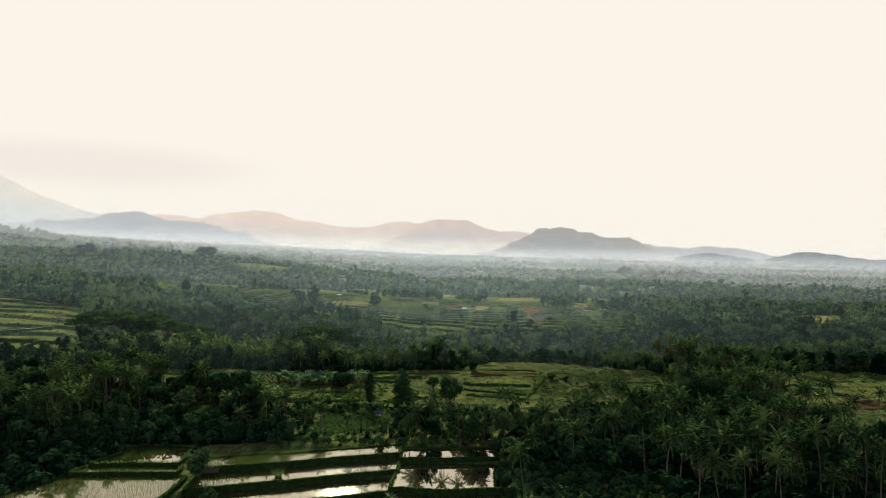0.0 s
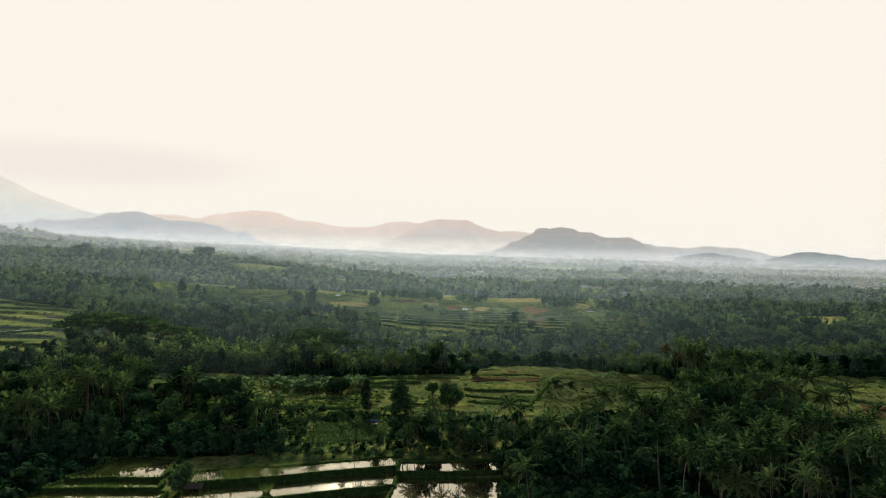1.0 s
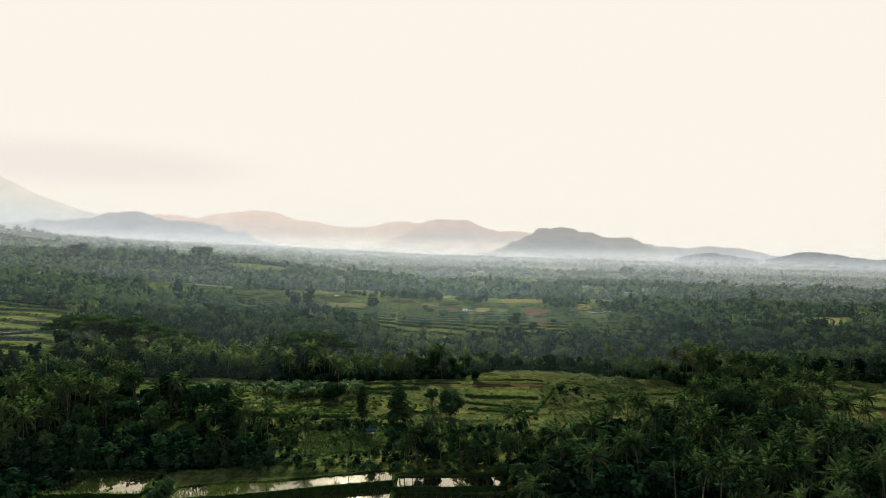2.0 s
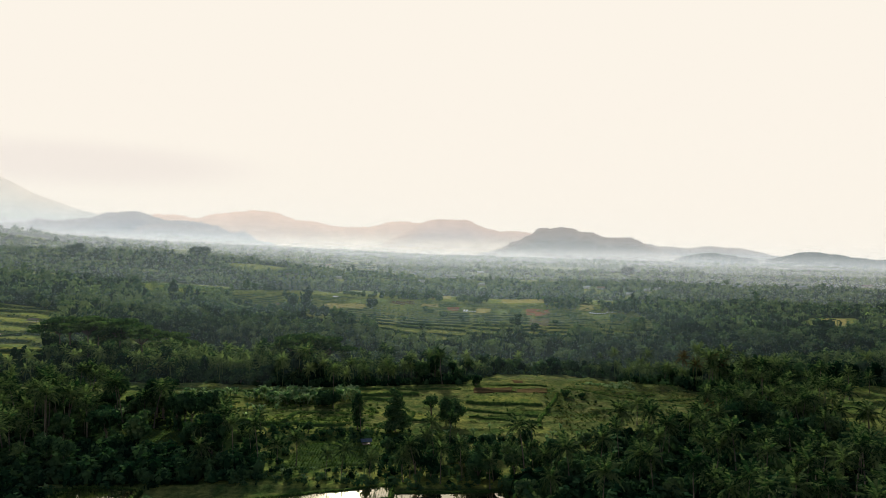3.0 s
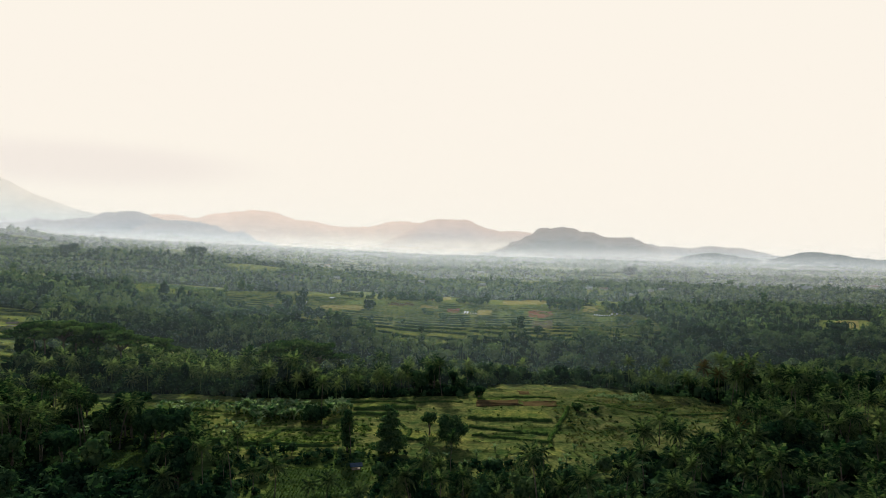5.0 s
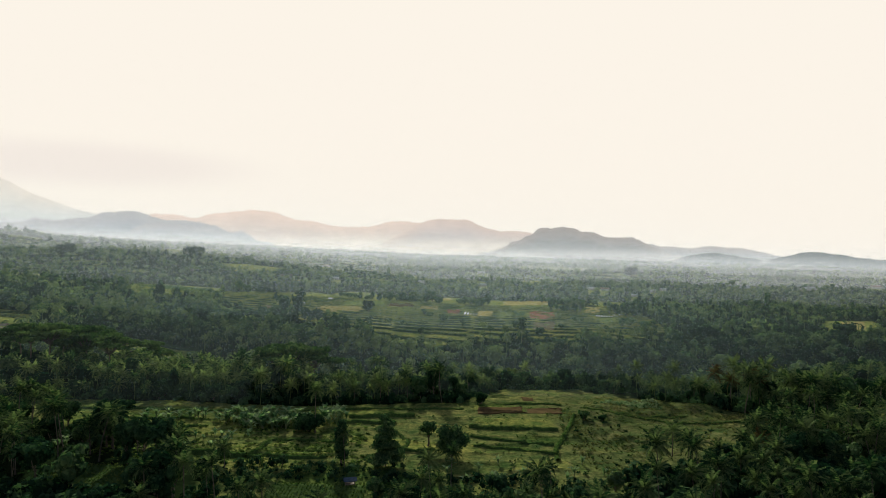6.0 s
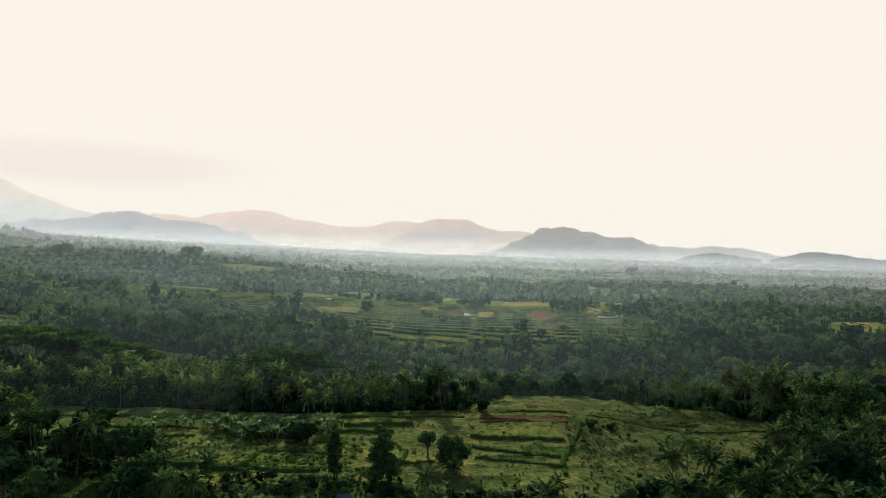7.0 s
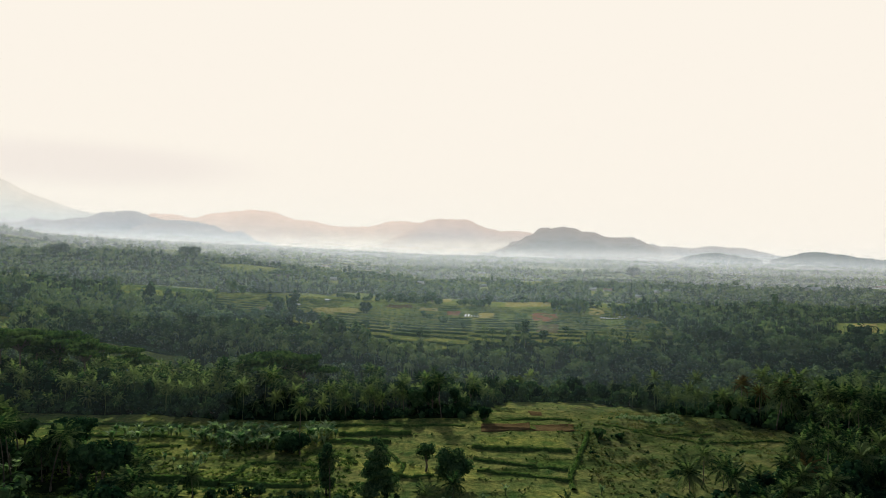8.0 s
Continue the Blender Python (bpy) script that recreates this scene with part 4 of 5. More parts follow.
wood("palm_grove", x, y, palm_shapes, "row of tall coconut palms behind a small meadow", M_PALM, rng, 1.0, 1.3)
# ---- woods of the plain ----
x, y, rng = scatter(700, 1600, 135, 13)
palmy = rng.uniform(0, 1, len(x)) > 0.72
wood("palm_grove", x[palmy], y[palmy], [far_palm(80 + i, h, 9) for i, h in enumerate((13, 16, 11))], "scattered coconut palms on the plain", M_PALM_LIT, rng, 0.7, 1.05, mixed=0.6)
wood("wood", x[~palmy], y[~palmy], [small_tree(130 + i, s, h, b, 16, 1.3) for i, (s, h, b) in enumerate(((6.5, 8, 1), (5.5, 6.5, 1), (7.5, 9, 1), (4.5, 11, 1)))],
     "hazy woods and hedgerows of the plain", M_WOOD, rng, 0.5, 1.0, mixed=1.2)
x, y, rng = scatter(1600, 4100, 1350, 14)
wood("wood", x, y, [small_tree(150 + i, s, h, 1, 9, 2.7) for i, (s, h) in enumerate(((10, 10), (13, 9), (7, 12)))], "far woods fading into the morning mist", M_WOOD, rng, 0.5, 1.15, mixed=1.0)


# ---- trees that stand alone ----
def one(name, parts, x, y, label, category="tree", turn=0.0, group=""):
    e = thing_of(name, parts, label, category, group)
    e.location = (x, y, float(land(x, y)) - 0.1)
    e.rotation_euler = (0, 0, radians(turn))
    return e


def stacked_tree(seed, height, width, tiers, sprays, size=0.6, taper=0.5):
    """An upright tree whose crown is tiers of foliage round one stem."""
    r = np.random.default_rng(seed)
    lb = []
    for i in range(tiers):
        k = i / (tiers - 1)
        w = width * 0.5 * (1 - taper * k) * r.uniform(0.85, 1.1)
        for j in range(3):
            a = r.uniform(0, 6.3)
            lb.append((0.45 * w * math.cos(a), 0.45 * w * math.sin(a), height * (0.16 + 0.78 * k), w * 0.6, height / tiers * 0.6))
    crown = joined(*[ball(q[3] * 0.55, q[3] * 0.55, q[4] * 0.65, np.array(q[:3]), 4, 5, r, 0.3) for q in lb], leaves_on(lb, int(sprays * 1.2), size, r, 0.5))
    stem = tube([(0, 0, 0), (0.1, 0, height * 0.5), (0, 0, height * 0.95)], [0.3, 0.2, 0.06])
    return [("trunk", mesh_of("trunk", stem, M_BARK, True), (0, 0, 0)), ("crown", mesh_of("crown", crown, M_LEAF), (0, 0, 0))]


one("columnar_tree", stacked_tree(301, 12.6, 4.2, 10, 2300, 0.28, 0.15), -29.2, 251.9, "slender columnar tree at the edge of the terraced fields")
one("conical_tree", stacked_tree(302, 14.8, 11, 12, 3800, 0.32, 0.62), -16.2, 250, "tall conical dark green tree beside terraced fields")
one("field_tree", broad_tree(303, 3.2, 4.2, 3.4, 420, 6, 0.32), -4.3, 266, "small sparse tree with a bare trunk on grass")
one("field_tree", broad_tree(304, 5.2, 9, 0.4, 2200, 11, 0.34), 2.7, 257.7, "dense dark tree clump on the terraced fields")
one("round_tree", broad_tree(305, 5.2, 6.6, 0.2, 2200, 11, 0.32, M_LEAF_SHADED), -45.4, 284.3, "round dense dark tree beside banana plants")
one("coconut_palm", palm_kind(14.4, 0.3, 18, 306), -43.0, 283.5, "coconut palm with a pale straight trunk beside a round tree", "palm tree")
one("coconut_palm", palm_kind(7.5, 0.2, 16, 307), 68, 256.3, "short coconut palm with drooping fronds on rough grass", "palm tree")
for fx, fy, fs, fb in ((-129, 485, 6.5, 12), (-142, 478, 5.5, 9), (-112, 492, 5.0, 11), (40, 440, 5.0, 8), (150, 430, 5.5, 8)):
    one("round_tree", broad_tree(int(fx + 900), fs, 10, fb, 900, 9, 0.5, M_FRESH), fx, fy, "tall tree with a fresh light green crown in the valley")
for dx, dy, dh in ((108, 321, 12), (118, 312, 12.5), (122.5, 314, 11), (113, 318, 10)):
    one("coconut_palm", palm_kind(dh, 0.5, 15, int(dx * 3), True), dx, dy, "coconut palm with browned drooping fronds at the field edge", "palm tree")
one("field_bush", broad_tree(308, 2.2, 2.8, 0.1, 160, 4, 0.5), 50.6, 295.9, "round dark bush on the grassy rise", "bush")
one("field_bush", broad_tree(309, 1.6, 2.0, 0.1, 120, 4, 0.45), 57.5, 296, "small dark bush on the grassy rise", "bush")
one("field_bush", broad_tree(310, 2.6, 5.0, 0.2, 220, 4, 0.5), 14.5, 313, "rounded bush at the corner of a brown field", "bush")
one("isolated_tree", broad_tree(311, 7.5, 11, 2.5, 420, 8, 1.1, M_FIG), -83, 777, "lone rounded tree on the rice terraces")
one("tall_tree", stacked_tree(312, 21, 9, 8, 420, 1.0, 0.3), 73, 649, "tall dark tree at the foot of the rice terraces")
one("banyan_tree", broad_tree(313, 25, 27, -6, 1500, 14, 1.5, M_FIG), -744, 1310, "huge dome-shaped banyan tree standing above the plain")
one("banyan_tree", broad_tree(314, 24, 26, -2, 1500, 14, 1.5, M_FIG), -540, 1440, "huge spreading tree on a wooded rise")
one("banyan_tree", broad_tree(315, 21, 27, 3, 900, 10, 1.7, M_FIG), 567, 1985, "large rounded tree on the hazy plain")


# ---- umbrella-crowned albizia trees ----
def albizia(seed, height, spread):
    r = np.random.default_rng(seed)
    limbs, lb = [tube([(0, 0, 0), (0.2, 0.1, height * 0.4), (0, 0, height * 0.6)], [0.45, 0.34, 0.26])], []
    for i in range(17):
        a, q = i * 2.4, spread * (0.2 + 0.75 * r.uniform())
        z = height * (0.76 + 0.24 * r.uniform() - 0.12 * q / spread)
        limbs.append(tube([(0, 0, height * 0.55), (q * 0.5 * math.cos(a), q * 0.5 * math.sin(a), height * 0.76), (q * math.cos(a), q * math.sin(a), z)], [0.2, 0.14, 0.05], 5))
        lb.append((q * math.cos(a), q * math.sin(a), z + 0.3, spread * r.uniform(0.2, 0.34), 0.5))
    lb.append((0, 0, height * 0.97, spread * 0.4, 0.9))
    crown = joined(*[ball(q[3] * 0.66, q[3] * 0.66, 0.25, np.array(q[:3]), 4, 7, r, 0.35) for q in lb], leaves_on(lb, 1500, 0.75, r))
    return [("trunk", mesh_of("trunk", joined(*limbs), M_BARK, True), (0, 0, 0)), ("crown", mesh_of("crown", crown, M_FERN), (0, 0, 0))]


alb = [thing_of("albizia_tree", albizia(320 + i, h, s), "flat-topped albizia tree with layered feathery green crown", "tree", "albizia trees") for i, (h, s) in enumerate(((19, 12), (17, 10)))]
ax = np.array([-214, -200, -186, -205, -226, -172, -192, -158])
ay = np.array([398, 392, 400, 412, 408, 396, 410, 408])
place(alb, ax, ay, np.random.default_rng(33), 1.15, 1.4, full=True)
place(alb, np.array([-67, -59, -76]), np.array([355, 361, 359]), np.random.default_rng(34), 0.95, 1.15, full=True)
clear_masters(alb)


# ---- banana plants ----
def banana_parts(seed, h, count):
    r = np.random.default_rng(seed)
    stem = mesh_of("banana_stem", tube([(0, 0, 0), (0.05, 0, h * 0.5), (0, 0, h)], [0.17, 0.14, 0.09], 6), M_STEM, True)
    leaf = mesh_of("banana_leaf", banana_leaf(2.7, 0.7, 0.6), M_BANANA, True)
    return stem, leaf, [pose(0, 0, h * r.uniform(0.4, 0.98), 0, -r.uniform(28, 82), i * 137.5 + r.uniform(-20, 20)) @ Matrix.Scale(r.uniform(0.7, 1.2), 4) for i in range(count)]


M_STEM = plain("banana_stem", (0.1, 0.13, 0.05), (0.2, 0.2, 0.1), 0.6, 2.0)
bananas = []
for i, (h, c) in enumerate(((1.0, 12), (1.4, 11), (0.6, 10))):
    stem, leaf, poses = banana_parts(340 + i, h, c)
    e = new("banana_plant")
    tagged(e, ("leafy banana plant with broad glossy leaves", "tall banana plant with drooping leaves", "young banana plant with upright leaves")[i], "banana plant", "banana plants")
    o = new("stem", stem)
    o.parent = e
    for m in poses:
        o = new("leaf", leaf)
        o.parent, o.matrix_basis = e, m
    bananas.append(e)
BANANA_BEDS = [([(-78, 305), (-46, 300), (-44, 288), (-62, 284), (-78, 292)], 7.5, 1.45), ([(-44, 305), (-34, 305), (-36, 286), (-42, 286)], 8, 1.5), ([(-110, 305), (-80, 305), (-80, 294), (-110, 294)], 16, 1.25),
               ([(-95, 283), (-62, 283), (-66, 264), (-88, 262)], 34, 1.05), ([(-120, 275), (-104, 272), (-104, 260), (-120, 262)], 22, 0.9), ([(-60, 212), (-20, 210), (-20, 202), (-60, 202)], 26, 0.7),
               ([(-15, 250), (50, 254), (46, 236), (-15, 236)], 60, 1.0), ([(-130, 213), (-95, 213), (-100, 190), (-126, 190)], 110, 0.9), ([(140, 232), (160, 230), (160, 220), (140, 222)], 30, 1.0)]
for i, (poly, area, size) in enumerate(BANANA_BEDS):
    x, y, r = points_in(poly, area, 350 + i)
    place(bananas, x, y, r, 0.75 * size, 1.15 * size)
clear_masters(bananas)

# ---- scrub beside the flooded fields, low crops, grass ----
for poly, area, seed, label, mat, hi in ((SHRUBBERY, 2.0, 361, "thick low leafy shrubs beside flooded fields", M_LEAF_SHADED, 0.6), (SCRUB_LEFT, 4.5, 362, "dark scrub between the palms and flooded fields", M_LEAF_SHADED, 1.1),
                                         (MIDDLE_ROW, 7.5, 363, "dark bushes and weeds between small fields", M_LEAF_SHADED, 0.8), (LOW_FRONT, 4, 366, "dark weeds before a small field", M_LEAF_SHADED, 0.9), (RIGHT_FRONT, 4.5, 365, "tall dark bushes beneath scattered palms", M_LEAF_SHADED, 1.6),
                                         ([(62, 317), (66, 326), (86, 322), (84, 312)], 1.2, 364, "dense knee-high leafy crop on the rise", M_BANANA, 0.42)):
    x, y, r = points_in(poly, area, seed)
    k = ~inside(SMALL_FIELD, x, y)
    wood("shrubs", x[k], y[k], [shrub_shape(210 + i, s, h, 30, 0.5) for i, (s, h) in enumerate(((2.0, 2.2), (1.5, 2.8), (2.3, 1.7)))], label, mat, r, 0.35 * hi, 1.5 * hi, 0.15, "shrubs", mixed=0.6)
gxs, gys, r = [], [], np.random.default_rng(370)
for i, (poly, area) in enumerate(((PLATEAU, 2.2), (RIGHT_FIELD, 4), (SMALL_FIELD, 2), (LEFT_FIELD, 4), (LEFT_STRIP, 5))):
    x, y, _ = points_in(poly, area, 371 + i)
    gxs.append(x), gys.append(y)
x, y = np.concatenate(gxs), np.concatenate(gys)
num, d = plots(x, y)
k = ((d < 0.6) & ((x < 44) | (x > 120)) & (r.uniform(0, 1, len(x)) < 0.6)) | (r.uniform(0, 1, len(x)) < 0.004 + 0.12 * (value_noise(x, y, 14, 51) > 0.68) + 0.55 * (x > 44) * value_noise(x, y, 9, 52) ** 1.5)


def tussock(seed, h):
    rr = np.random.default_rng(seed)
    return joined(ball(h * 1.1, h * 0.8, h * 0.8, np.array((0, 0, 0.05)), 4, 5, rr, 0.3), tuft_shape(seed, h * 1.4, 5, 0.14, 0.6))


wood("grass", x[k], y[k], [tuft_shape(380 + i, h, 8, 0.16, 0.7) for i, h in enumerate((0.22, 0.32, 0.4))] + [tussock(383, 0.26), tussock(384, 0.36)], "rough grass tufts on banks and fallow plots", M_GRASS, r, 0.6, 1.4, 0.05, "grass")

for i, (poly, what) in enumerate((([(-45, 212), (-19, 215), (-19, 237), (-46, 238)], "leafy rows of vegetables in a small plot"), (LEFT_FIELD, "low green crop in a shaded clearing"))):
    x, y, r = points_in(poly, 0.8, 386 + i)
    wood("crop_rows", np.round(x / 0.9) * 0.9, y, [tuft_shape(388, 0.4, 6, 0.14, 0.4), tuft_shape(389, 0.3, 6, 0.16, 0.4)], what, M_RICE, r, 0.6, 1.3, -0.25, "crop")

x, y, r = points_in([(36, 240), (56, 243), (88, 279), (116, 299), (104, 312), (62, 330), (44, 312)], 5, 393)
k = r.uniform(0, 1, len(x)) < 0.03 + 0.22 * (value_noise(x, y, 8, 53) > 0.6)
wood("shrubs", x[k], y[k], [shrub_shape(220 + i, s, h, 26, 0.32) for i, (s, h) in enumerate(((1.2, 0.8), (0.9, 1.1), (1.5, 0.7)))], "knee-high weeds and bushes in rough grass", M_LEAF, r, 0.4, 1.1, 0.1, "shrubs")

# tawny tussocks crowd the rough fallow land
x, y, r = points_in([(46, 236), (60, 240), (92, 272), (124, 296), (106, 316), (64, 334), (42, 316), (40, 262)], 1.1, 395)
k = r.uniform(0, 1, len(x)) < 0.12 + 0.6 * smooth(0.35, 0.7, value_noise(x, y, 7, 54))
wood("grass", x[k], y[k], [tussock(385 + i, h) for i, h in enumerate((0.18, 0.25, 0.32))], "tawny tussocks of rough grass on fallow land", M_TAWNY, r, 0.6, 1.4, 0.05, "grass")
# lush weeds over the lower fields
x, y, r = points_in([(-108, 254), (-62, 248), (-22, 250), (-20, 290), (-60, 300), (-112, 302)], 2.2, 396)
k = r.uniform(0, 1, len(x)) < 0.1 + 0.75 * smooth(0.42, 0.62, value_noise(x, y, 11, 55))
wood("shrubs", x[k], y[k], [shrub_shape(225 + i, s, h, 14, 0.42) for i, (s, h) in enumerate(((1.2, 0.8), (0.9, 1.0), (1.5, 0.6)))], "lush green weeds and leafy crops over low fields", M_FRESH, r, 0.35, 0.85, 0.1, "shrubs")
# a belt of bushes and short palms below the rough grass
BELT = [(64, 244), (70, 251), (82, 256), (94, 262), (112, 268), (122, 260), (118, 244), (84, 238)]
x, y, r = points_in(BELT, 7, 397)
wood("shrubs", x, y, [shrub_shape(228 + i, s, h, 40, 0.5) for i, (s, h) in enumerate(((1.8, 2.4), (1.4, 3.0), (2.2, 2.0)))], "dark bushes in a belt beneath short palms", M_LEAF_SHADED, r, 0.4, 1.0, 0.15, "shrubs")
x, y, r = points_in(BELT, 110, 398)
for i in range(len(x)):
    one("coconut_palm", palm_kind(r.uniform(4, 7), 0.3, 15, 600 + i, i % 7 == 3), x[i], y[i], "short coconut palm among dark bushes", "palm tree", r.uniform(0, 360))

# weeds and hedges along the terrace steps
gxs, gys = [], []
for i, poly in enumerate((MID_TERRACES, LEFT_TERRACES, RIGHT_FIELD)):
    x, y, r = points_in(poly, (2.2, 3, 5)[i], 391 + i)
    k = (land(x, y + 0.8) - land(x, y - 0.8) > 0.3) & (r.uniform(0, 1, len(x)) < (0.16, 0.6, 0.3)[i])
    k |= r.uniform(0, 1, len(x)) < 0.006
    gxs.append(x[k]), gys.append(y[k])
x, y = np.concatenate(gxs), np.concatenate(gys)
wood("hedge", x, y, [tuft_shape(395 + i, h, 6, 0.6, 1.2) for i, h in enumerate((0.5, 0.9, 0.7))], "weedy green hedges along the terrace steps", M_LEAF, r, 0.45, 1.0, 0.05, "hedge")

# ---- flooded paddies ----
def water_material():
    m, n, l, out = nodes_of("paddy_water")
    geo = n.new("ShaderNodeNewGeometry")
    mud = ramp(n, l, noise_node(n, l, 0.3, 4, geo.outputs["Position"]), [(0.3, (0.05, 0.045, 0.02)), (0.7, (0.12, 0.1, 0.05))])
    d, g = n.new("ShaderNodeBsdfDiffuse"), n.new("ShaderNodeBsdfGlossy")
    l.new(mud, d.inputs[0])
    g.inputs["Roughness"].default_value = 0.04
    g.inputs[0].default_value = (0.9, 0.84, 0.68, 1)
    nb = bump(n, l, noise_node(n, l, 1.6, 2, geo.outputs["Position"]), 0.05, 0.05)
    l.new(nb, g.inputs["Normal"])
    ms = n.new("ShaderNodeMixShader")
    ms.inputs[0].default_value = 0.62
    l.new(d.outputs[0], ms.inputs[1])
    l.new(g.outputs[0], ms.inputs[2])
    l.new(ms.outputs[0], out.inputs[0])
    return m


M_WATER = water_material()


def sheet(poly, z, thick=0.02):
    bm = bmesh.new()
    f = bm.faces.new([bm.verts.new((a, b, z)) for a, b in poly])
    bmesh.ops.triangulate(bm, faces=[f])
    return bm


# riser colour is darkened grass, for the shade on near bank faces
M_BANK = crop("grassy_bank", (0.03, 0.055, 0.017), (0.07, 0.1, 0.03), (0.022, 0.042, 0.014))


def bank_shape(poly, z, seed, drop):
    """An uneven earth bank round a plot, rounded on top and falling away outside."""
    pts = []
    for (x0, y0), (x1, y1) in zip(poly, poly[1:] + poly[:1]):
        n = max(2, int(math.hypot(x1 - x0, y1 - y0) / 1.3))
        pts += [(x0 + (x1 - x0) * i / n, y0 + (y1 - y0) * i / n) for i in range(n)]
    p = np.array(pts)
    t = unit(np.roll(p, -1, 0) - np.roll(p, 1, 0))
    out = np.stack([t[:, 1], -t[:, 0]], -1)
    if np.sum(out * (p - p.mean(0))) < 0:
        out = -out
    r = np.random.default_rng(seed)
    bump_z = r.uniform(-0.07, 0.12, len(p))
    wob = r.uniform(-0.15, 0.15, len(p))
    prof = ((-0.75, -0.25), (-0.45, 0.1), (-0.1, 0.3), (0.3, 0.3), (0.6, 0.05), (0.85, -drop))
    rings = [np.concatenate([p + out * (d + wob)[:, None], (z + h + bump_z * (h > 0))[:, None]], 1) for d, h in [(np.full(len(p), a), b) for a, b in prof]]
    v = np.stack(rings, 1).reshape(-1, 3)
    i = np.arange(len(v)).reshape(len(p), len(prof))
    j = np.roll(i, -1, 0)
    return v, np.stack([i[:, :-1], j[:, :-1], j[:, 1:], i[:, 1:]], -1).reshape(-1, 4)


def winding(poly):
    """The same outline, gently bent: neighbours that share an edge still fit."""
    pts = []
    for (x0, y0), (x1, y1) in zip(poly, poly[1:] + poly[:1]):
        n = max(1, int(math.hypot(x1 - x0, y1 - y0) / 3.0))
        pts += [(x0 + (x1 - x0) * i / n, y0 + (y1 - y0) * i / n) for i in range(n)]
    p = np.array(pts)
    dx, dy = value_noise(p[:, 0], p[:, 1], 13, 91) - 0.5, value_noise(p[:, 0], p[:, 1], 15, 92) - 0.5
    return [(float(a), float(b)) for a, b in zip(p[:, 0] + 2.2 * dx, p[:, 1] + 3.0 * dy)]


def paddy(poly, z, label, seed, rice=1.0, drop=2.0, thick=1, west=0.0):
    """Standing water between banks, with rows of rice seedlings in it."""
    e = new("rice_paddy")
    poly = winding(poly)
    tagged(e, label, "rice paddy", "flooded rice paddies")
    bm = sheet(poly, z)
    me = bpy.data.meshes.new("paddy_water")
    bm.to_mesh(me)
    bm.free()
    me.materials.append(M_WATER)
    o = new("water", me)
    o.parent = e
    o = new("bank", mesh_of("paddy_bank", bank_shape(poly, z, seed, drop), M_BANK, True))
    o.parent = e
    p = np.array(poly)
    r = np.random.default_rng(seed + 50)
    k = r.integers(len(p), size=len(p) * 12)
    q = p[k] + (np.roll(p, -1, 0)[k] - p[k]) * r.uniform(0, 1, (len(k), 1)) + r.uniform(-0.5, 0.6, (len(k), 2))
    v, f = tuft_shape(seed + 9, 0.5, 5, 0.09, 0.45)
    vs = (v[None] * r.uniform(0.5, 1.3, (len(k), 1, 1)) + np.concatenate([q, np.full((len(k), 1), z + 0.15)], 1)[:, None]).reshape(-1, 3)
    o = new("bank_grass", mesh_of("bank_grass", (vs, (f[None] + (np.arange(len(k)) * len(v))[:, None, None]).reshape(-1, 4)), M_GRASS))
    o.parent = e
    tagged(o, "tufts of grass along the paddy bank", kind="stuff")
    gx, gy = np.meshgrid(np.arange(p[:, 0].min(), p[:, 0].max(), 0.62 - 0.08 * (thick - 1)), np.arange(p[:, 1].min(), p[:, 1].max(), 0.5))
    r = np.random.default_rng(seed)
    x, y = gx.ravel() + r.uniform(-0.06, 0.06, gx.size), gy.ravel() + r.uniform(-0.15, 0.15, gx.size)
    k = inside(poly, x, y) & (r.uniform(0, 1, x.size) < rice)
    split = p[:, 0].min() + west * np.ptp(p[:, 0]) + 4 * np.sin(y / 3)
    for part_of, thick in ((k & (x < split), 3), (k & (x >= split), thick)):
        x_all, y_all = x, y
        if not part_of.any():
            continue
        x, y = x[part_of], y[part_of]
        v, f = tuft_shape(seed, 0.16 + 0.1 * rice + 0.1 * (thick - 1), 3 + thick, 0.025 + 0.015 * (thick - 1), 0.12)
        vs = (v[None] * r.uniform(0.7, 1.2, (len(x), 1, 1)) + np.stack([x, y, np.full(len(x), z - 0.03)], -1)[:, None]).reshape(-1, 3)
        fs = (f[None] + (np.arange(len(x)) * len(v))[:, None, None]).reshape(-1, 4)
        o = new("rice", mesh_of("rice", (vs, fs), M_RICE))
        o.parent = e
        tagged(o, "rows of young green rice seedlings", kind="stuff")
        x, y = x_all, y_all
    return e


def mid_bench(c0, c1, x0=-68.5, x1=-13.0):
    return [(x0, c0 + 0.23 * (x0 + 12)), (x1, c0 + 0.23 * (x1 + 12)), (x1, c1 + 0.23 * (x1 + 12)), (x0, c1 + 0.23 * (x0 + 12))]


paddy(mid_bench(192, 200.5), 0.0, "long narrow flooded paddy with young rice", 401, 0.9, west=0.45)
paddy(mid_bench(180.5, 192), -1.5, "bright flooded paddy reflecting the sky", 402, 0.75, west=0.12)
paddy(mid_bench(169, 180.5), -3.0, "bright flooded paddy with rows of seedlings", 403, 0.55)
paddy(mid_bench(157.5, 169), -4.5, "flooded paddy below a grassy bank", 404, 0.5)
paddy([(-12.5, 188), (16.5, 188), (16.5, 196), (-12.5, 196)], -0.4, "small flooded plot beneath palms", 405, 0.0)
paddy([(-13.5, 168.5), (16.5, 168.5), (16.5, 188), (-12.5, 188)], -1.8, "still flooded paddy mirroring palm crowns", 406, 0.12)
paddy([(-14.5, 145), (16.5, 145), (16.5, 168.5), (-13.5, 168.5)], -3.2, "still flooded paddy under a low bank", 407, 0.15)
